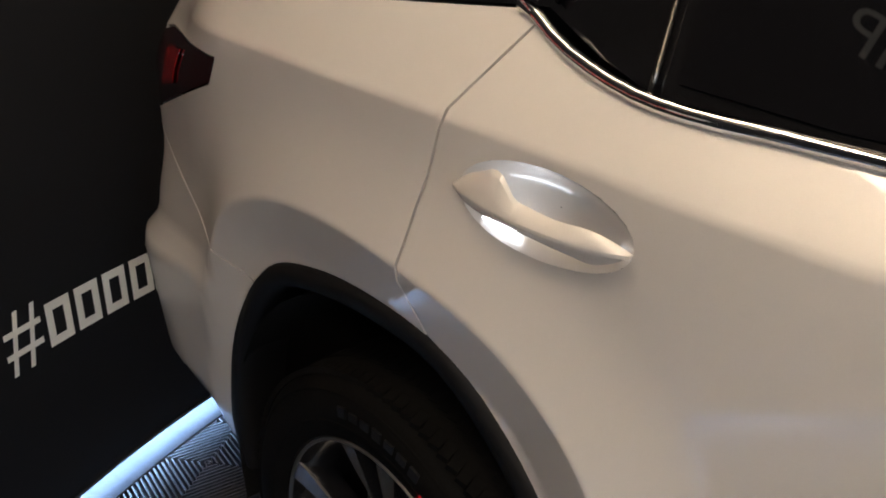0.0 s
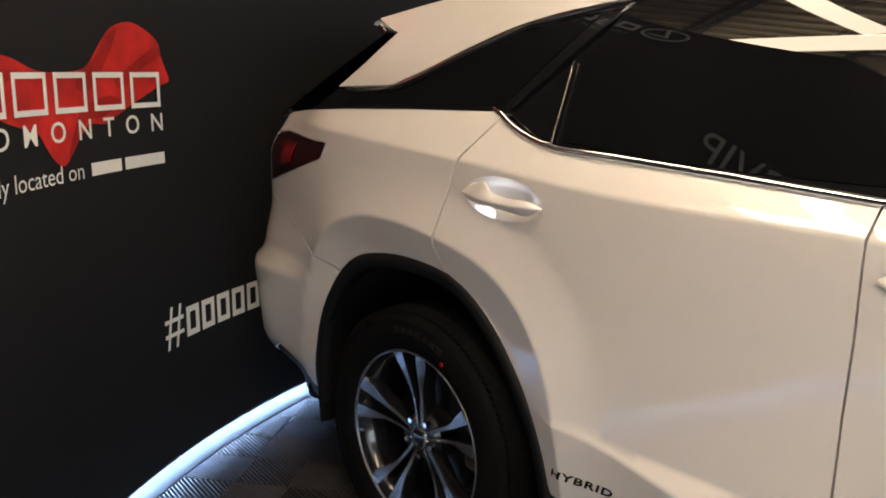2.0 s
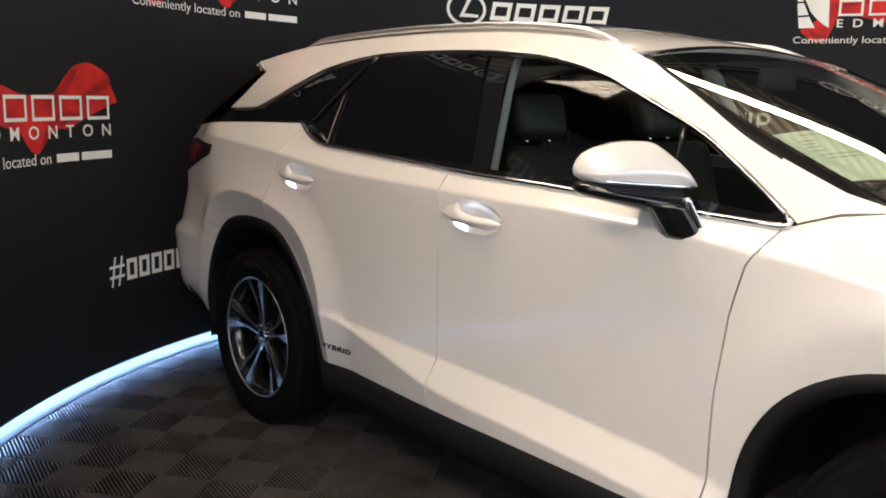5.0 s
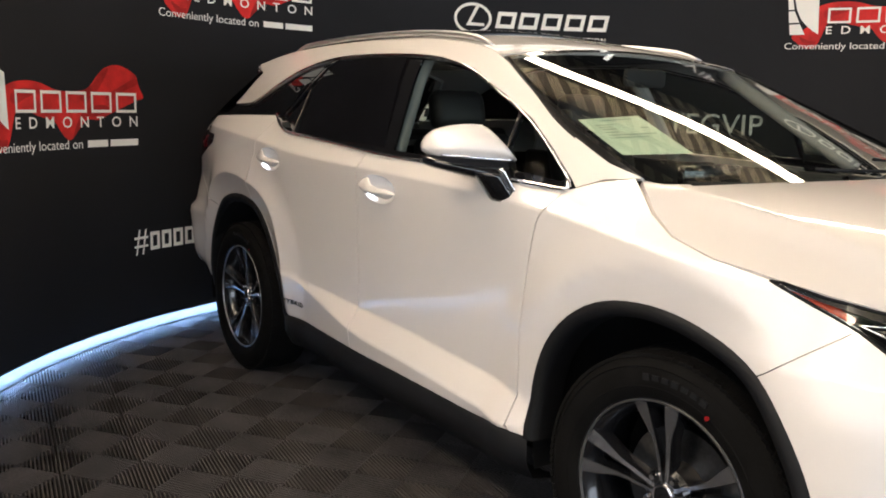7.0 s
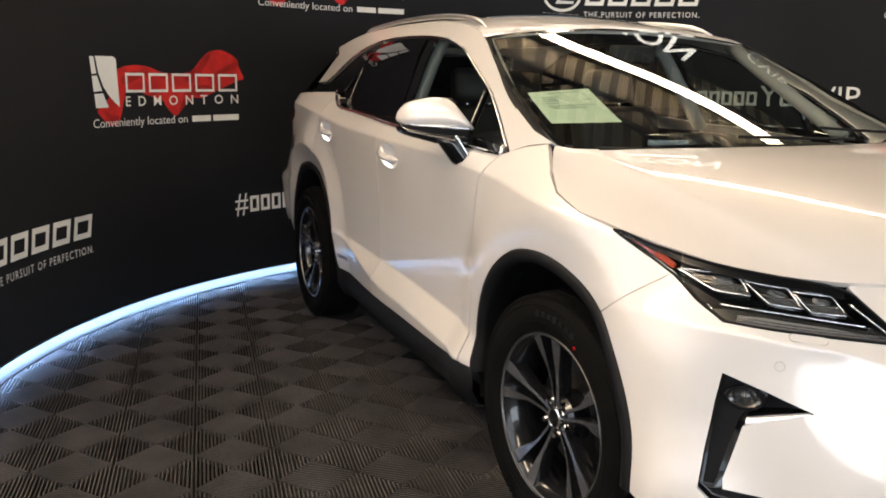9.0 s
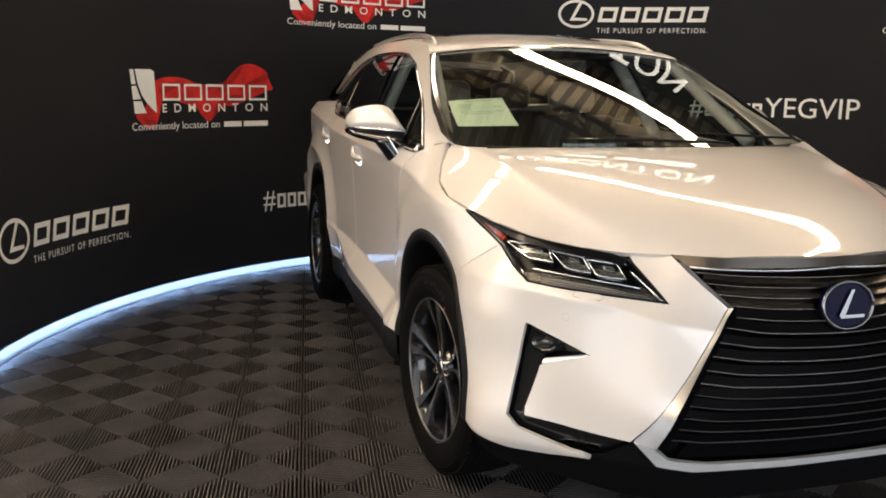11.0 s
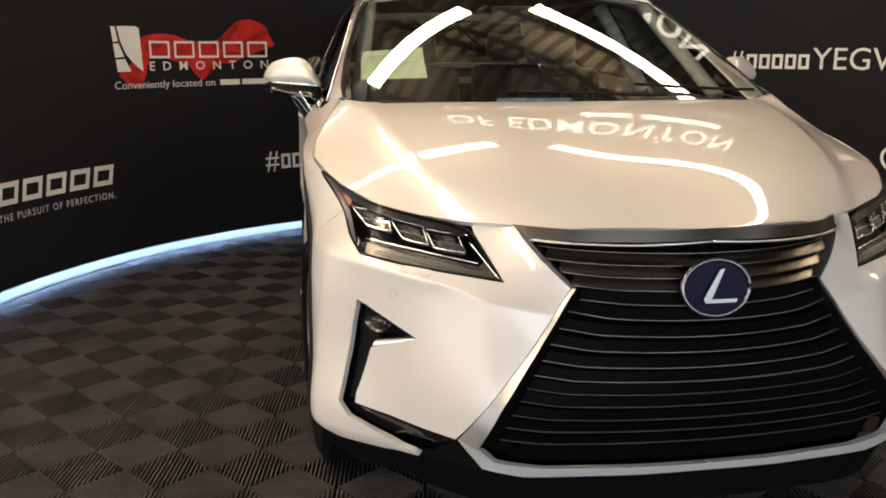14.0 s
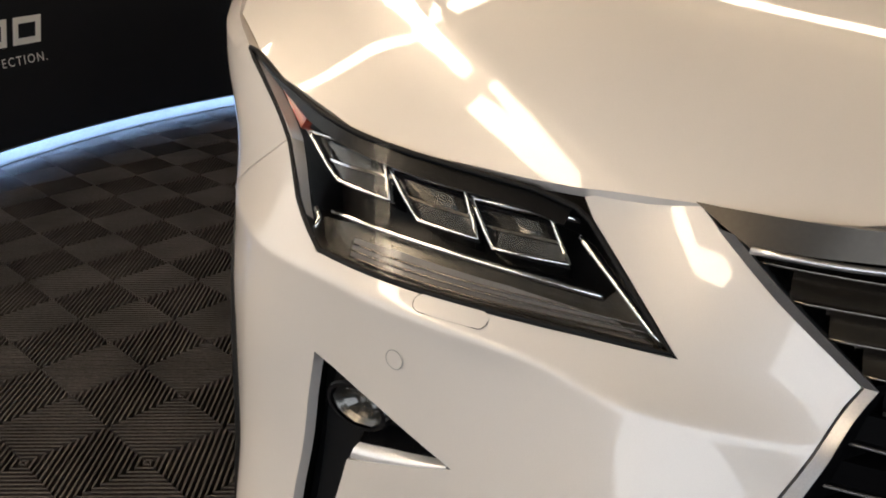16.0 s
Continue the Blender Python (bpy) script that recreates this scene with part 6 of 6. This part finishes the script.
# ---------- wheels ----------
def wheel(x, y, turn, spin):
    rim = lathe("wheel", [(0.258, 0.105), (0.262, 0.10), (0.240, 0.06), (0.225, 0.0), (0.228, -0.07), (0.246, -0.098), (0.262, -0.110), (0.268, -0.113), (0.270, -0.108), (0.262, -0.100)], DARK_ALLOY, car,
                "twin five spoke alloy wheel with machined faces", 72)
    tyre = [(0.262, -0.098), (0.268, -0.112), (0.285, -0.121), (0.315, -0.126), (0.345, -0.122), (0.364, -0.112), (0.374, -0.100), (0.381, -0.085), (0.384, -0.06), (0.385, 0.0), (0.384, 0.06), (0.381, 0.085), (0.372, 0.105), (0.33, 0.122), (0.28, 0.116), (0.262, 0.10)]
    lathe("tyre", tyre, RUBBER, rim, "black rubber tyre", 96)
    bm = bmesh.new()
    tread = []
    for k in range(112):
        for yy, ww in ((-0.092, 0.030), (-0.035, 0.045), (0.03, 0.045), (0.085, 0.030)):
            a = 2 * math.pi * (k + (0.5 if yy > 0 else 0)) / 112
            b = box_bm((0.0175, ww, 0.010), (0, 0, 0))
            b.transform(Matrix.Rotation(a, 4, "Y") @ Matrix.Translation((0, yy, 0.382 if abs(yy) < 0.05 else 0.3772)) @ Matrix.Rotation(radians(18 if yy < 0 else -18), 4, "Z"))
            me = bpy.data.meshes.new("tmp")
            b.to_mesh(me)
            b.free()
            tread.append(me)
    for me in tread:
        bm.from_mesh(me)
        bpy.data.meshes.remove(me)
    part("tread", bm, RUBBER, rim, "tyre tread blocks")
    for rr, yy in ((0.300, -0.1245), (0.352, -0.1215)):
        rows = [[((rr + d) * math.cos(2 * math.pi * k / 72), yy - h, (rr + d) * math.sin(2 * math.pi * k / 72)) for k in range(72)] for d, h in ((-0.003, -0.002), (0, 0.0016), (0.003, -0.002))]
        grid_mesh("sidewall_ring", rows, RUBBER, rim, close=True)
    # raised maker's marks on the sidewall as plain bars, and a painted dot
    for k in range(7):
        a = radians(98 - 5.2 * k)
        b = box_bm((0.020, 0.004, 0.014 if k % 3 else 0.018), (0, 0, 0))
        b.transform(Matrix.Translation((0.325 * math.cos(a), -0.1255, 0.325 * math.sin(a))) @ Matrix.Rotation(math.pi / 2 - a, 4, "Y"))
        part("sidewall_mark", b, PLASTIC, rim)
    dot = lathe("tyre_dot", [(0.0005, -0.004), (0.006, -0.004), (0.0065, 0.0)], RED_LENS, rim, "small red paint dot", 12)
    dot.data.transform(Matrix.Translation((0.300 * math.cos(radians(62)), -0.1245, 0.300 * math.sin(radians(62)))))
    lathe("machined_lip", [(0.2575, -0.108), (0.2590, -0.1125), (0.2625, -0.1135), (0.264, -0.110)], DARK_EDGE, rim, "dark polished rim edge", 72)
    lathe("brake_disc", [(0.02, -0.005), (0.168, -0.005), (0.170, 0.0), (0.170, 0.02), (0.02, 0.02)], STEEL, rim, "steel brake disc", 48)
    lathe("hub", [(0.0005, -0.075), (0.030, -0.078), (0.060, -0.074), (0.072, -0.060), (0.078, -0.02), (0.08, 0.0)], DARK_ALLOY, rim, "dark hub", 40)
    cap = lathe("hub_cap", [(0.0005, -0.086), (0.022, -0.0855), (0.031, -0.083), (0.034, -0.078), (0.034, -0.07)], GLOSS_BLACK, rim, "black hub cap", 32)
    lathe("cap_ring", [(0.026, -0.0865), (0.030, -0.088), (0.033, -0.086), (0.034, -0.08)], CHROME, cap, sides=32)
    cal = box_bm((0.07, 0.055, 0.17), (0.165, -0.005, 0.02), 0.015)
    part("brake_caliper", cal, STEEL, rim, "grey brake caliper")
    for k in range(5):
        centre = 90 + spin + 72 * k
        for side in (1, -1):
            # an arm: a thin ridge from the hub that flares into a broad blade at the rim, on the side of the wide opening
            bm = bmesh.new()
            ring, faces_v = [], []
            for r in (0.030, 0.075, 0.115, 0.150, 0.178, 0.205, 0.232, 0.256):
                gap = lerp_tab(r, [(0.03, 0.003), (0.11, 0.011), (0.18, 0.019), (0.256, 0.029)])
                wide = lerp_tab(r, [(0.03, 0.011), (0.11, 0.0105), (0.15, 0.013), (0.185, 0.024), (0.22, 0.036), (0.256, 0.041)])
                deep = lerp_tab(r, [(0.03, -0.078), (0.12, -0.083), (0.2, -0.099), (0.256, -0.1105)])
                pair = []
                for lateral in (gap, gap + wide):
                    ahead = min(r, math.sqrt(0.2575 ** 2 - lateral ** 2))
                    c = radians(centre)
                    pair.append(Vector((ahead * math.cos(c) - side * lateral * math.sin(c), 0, ahead * math.sin(c) + side * lateral * math.cos(c))))
                out = (pair[1] - pair[0]).normalized()
                a, b = pair
                faces_v += [a + Vector((0, deep, 0)), b + Vector((0, deep + 0.002, 0))]
                ring.append([bm.verts.new(p) for p in (a + Vector((0, deep + 0.0012, 0)), b + Vector((0, deep + 0.0032, 0)), b + out * 0.005 + Vector((0, deep + 0.016, 0)), b + Vector((0, deep + 0.05, 0)), a + Vector((0, deep + 0.05, 0)))])
            for i in range(len(ring) - 1):
                for j in range(5):
                    bm.faces.new((ring[i][j], ring[i][(j + 1) % 5], ring[i + 1][(j + 1) % 5], ring[i + 1][j]))
            bm.faces.new(ring[0][::-1])
            bm.faces.new(ring[-1])
            sp = part("spoke", bm, DARK_ALLOY, rim)
            n = len(faces_v) // 2
            plate = [(2 * i, 2 * i + 1, 2 * i + 3, 2 * i + 2) for i in range(n - 1)]
            if side > 0:
                plate = [q[::-1] for q in plate]
            finish("spoke_face", faces_v, plate, MACHINED, sp, "machined spoke face", smooth_faces=False)
        a = radians(centre + 36)
        bm = bmesh.new()
        bmesh.ops.create_cone(bm, cap_ends=True, segments=6, radius1=0.011, radius2=0.008, depth=0.02)
        bm.transform(Matrix.Translation((0.055 * math.cos(a), -0.078, 0.055 * math.sin(a))) @ Matrix.Rotation(radians(90), 4, "X"))
        part("wheel_nut", bm, CHROME, rim)
    rim.matrix_basis = pose(x, y, 0.38, 0, 0, turn)
    return rim


wheel(0.0, -0.815, 0, 3)
wheel(2.79, -0.804, 5, 5)
wheel(0.0, 0.815, 180, 0)
wheel(2.79, 0.804, 185, 0)


# ---------- cabin ----------
def seat(x, y, name="seat", mat=LEATHER):
    base = part(name, box_bm((0.52, 0.50, 0.16), (x + 0.05, y, 0.62), 0.05, 3), mat, car, "dark leather seat")
    back = box_bm((0.14, 0.48, 0.62), (0, 0, 0.31), 0.05, 3)
    back.transform(pose(x - 0.20, y, 0.66, 0, -16, 0))
    part("backrest", back, mat, base)
    head = box_bm((0.10, 0.27, 0.17), (0, 0, 0), 0.045, 3)
    head.transform(pose(x - 0.42, y, 1.36, 0, -12, 0))
    part("headrest", head, mat, base)
    for dy in (-0.06, 0.06):
        tube("headrest_post", [(x - 0.40, y + dy, 1.24), (x - 0.415, y + dy, 1.32)], 0.007, CHROME, base, sides=6)


seat(1.52, -0.37)
seat(1.52, 0.37)
seat(0.55, -0.37, "rear_seat")
seat(0.55, 0.37, "rear_seat")
dash = box_bm((0.42, 1.40, 0.24), (2.28, 0, 0.99), 0.08, 4)
dash = part("dashboard", dash, CABIN, car, "black dashboard")
part("screen_housing", box_bm((0.04, 0.32, 0.12), (2.17, 0, 1.13), 0.015), GLOSS_BLACK, dash, "wide display on the dashboard")
pts = []
for k in range(33):
    a = 2 * math.pi * k / 32
    pts.append(Vector((1.93, 0.37, 0.99)) + Matrix.Rotation(radians(-24), 3, "Y") @ Vector((0, 0.185 * math.cos(a), 0.185 * math.sin(a))))
sw = tube("steering_wheel", pts, 0.015, LEATHER, car, "dark steering wheel", up=(1, 0, 0))[0]
part("steering_hub", box_bm((0.05, 0.16, 0.11), (1.945, 0.37, 0.985), 0.02), CABIN, sw)
part("headliner", box_bm((1.9, 1.05, 0.02), (0.65, 0, 1.60), 0.005), CABIN, car, "dark roof lining")
tube("pillar_trim_inner", [green_off(-0.06)(1.30 - 0.11 * k / 8, 1.15 + 0.42 * k / 8) for k in range(9)], 0.035, GREY_TRIM, car, "grey centre pillar trim", sides=8, mirror=True)
tube("front_pillar_trim", [(2.30 - 0.60 * k / 8, -0.72 + 0.10 * k / 8, 1.17 + 0.38 * k / 8) for k in range(9)], 0.03, GREY_TRIM, car, "grey front pillar trim", sides=8, mirror=True)
part("cabin_floor", box_bm((2.9, 1.5, 0.05), (0.9, 0, 0.42), 0.01), CABIN, car)
part("door_lining", box_bm((2.0, 0.06, 0.60), (1.25, -0.76, 0.84), 0.02), CABIN, car)
part("door_lining", box_bm((2.0, 0.06, 0.60), (1.25, 0.76, 0.84), 0.02), CABIN, car)
part("rear_view_mirror", box_bm((0.03, 0.22, 0.07), (1.83, 0, 1.50), 0.015), CABIN, car)
part("luggage_cover", box_bm((0.9, 1.3, 0.04), (-0.45, 0, 1.20), 0.01), CABIN, car)

# the price sheet behind the windscreen
def on_screen(a, b, d=-0.012):
    t, v = -0.925 + 0.30 * a, 0.205 + 0.26 * b
    return screen(t, v) + Vector((0.40, 0, 0.91)) * d
rows = [[on_screen(i / 6, j / 6) for j in range(7)] for i in range(7)]
paper = grid_mesh("price_sheet", rows, PAPER, None)[0]
tagged(paper, "pale green paper sheet behind the windscreen", "paper sheet")
for a0, a1, b in ((0.15, 0.42, 0.78), (0.15, 0.36, 0.72), (0.15, 0.36, 0.66), (0.15, 0.34, 0.58), (0.15, 0.88, 0.50), (0.3, 0.8, 0.90), (0.75, 0.88, 0.66), (0.2, 0.7, 0.43)):
    q = [on_screen(a0, b, -0.010), on_screen(a1, b, -0.010), on_screen(a1, b + 0.022, -0.010), on_screen(a0, b + 0.022, -0.010)]
    finish("print_line", q, [(0, 1, 2, 3)], INK, paper, smooth_faces=False)

# ---------- floor tiles ----------
TP, TA, TU, TV = 0.2005, radians(37.25), -0.080, 0.050
RIBS = 20


def tile_geo(dark):
    """One diamond field of the tiles: bars with gaps between them, along one of its diagonals."""
    verts, faces = [], []
    half = TP * math.sqrt(0.5)
    p = 2 * half / RIBS
    d = (math.sqrt(0.5), -math.sqrt(0.5)) if dark else (math.sqrt(0.5), math.sqrt(0.5))
    n = (-d[1], d[0])
    for k in range(RIBS):
        a0, a1 = -half + (k + 0.26) * p, -half + (k + 0.74) * p
        i = len(verts)
        for z, e in ((-0.020, 0.0), (0.0, p * 0.06)):
            for a, side in ((a0 + e, -1), (a0 + e, 1), (a1 - e, 1), (a1 - e, -1)):
                b = side * max(0.0, half - abs(a) - 0.001 - e)
                verts.append((TP / 2 + n[0] * a + d[0] * b, TP / 2 + n[1] * a + d[1] * b, z))
        faces += [tuple(i + v for v in g) for g in ((4, 5, 6, 7), (0, 1, 5, 4), (1, 2, 6, 5), (2, 3, 7, 6), (3, 0, 4, 7))]
    return verts, faces


meshes = []
for along in (True, False):
    v, f = tile_geo(along)
    me = bpy.data.meshes.new("floor_tile")
    me.from_pydata(v, [], f)
    me.materials.append(TILE)
    meshes.append(me)
turn = Matrix.Rotation(TA, 4, "Z")
rest_v, rest_f = [], []
geo = [tile_geo(True), tile_geo(False)]
for i in range(-40, 45):
    for j in range(-45, 40):
        local = Vector((TU + i * TP, TV + j * TP, 0))
        w = turn @ local
        if not (-1.7 < w.x < 7.2 and -4.6 < w.y < 4.4):
            continue
        if math.hypot(w.x - CX, w.y - CY) > RW + 0.25 and w.x < 1.9:
            continue
        k = (i + j) % 2
        if -0.75 < w.x < 4.2 and -3.0 < w.y < -0.98:
            ob = new("floor_tile", meshes[k])
            ob.parent = floor
            ob.matrix_basis = Matrix.Translation(w) @ turn
        else:
            n = len(rest_v)
            rest_v += [tuple(turn @ (local + Vector(q))) for q in geo[k][0]]
            rest_f += [tuple(n + q for q in g) for g in geo[k][1]]
tagged(finish("floor_tiles", rest_v, rest_f, TILE, floor, "ribbed dark plastic tiles", smooth_faces=False), kind="stuff")
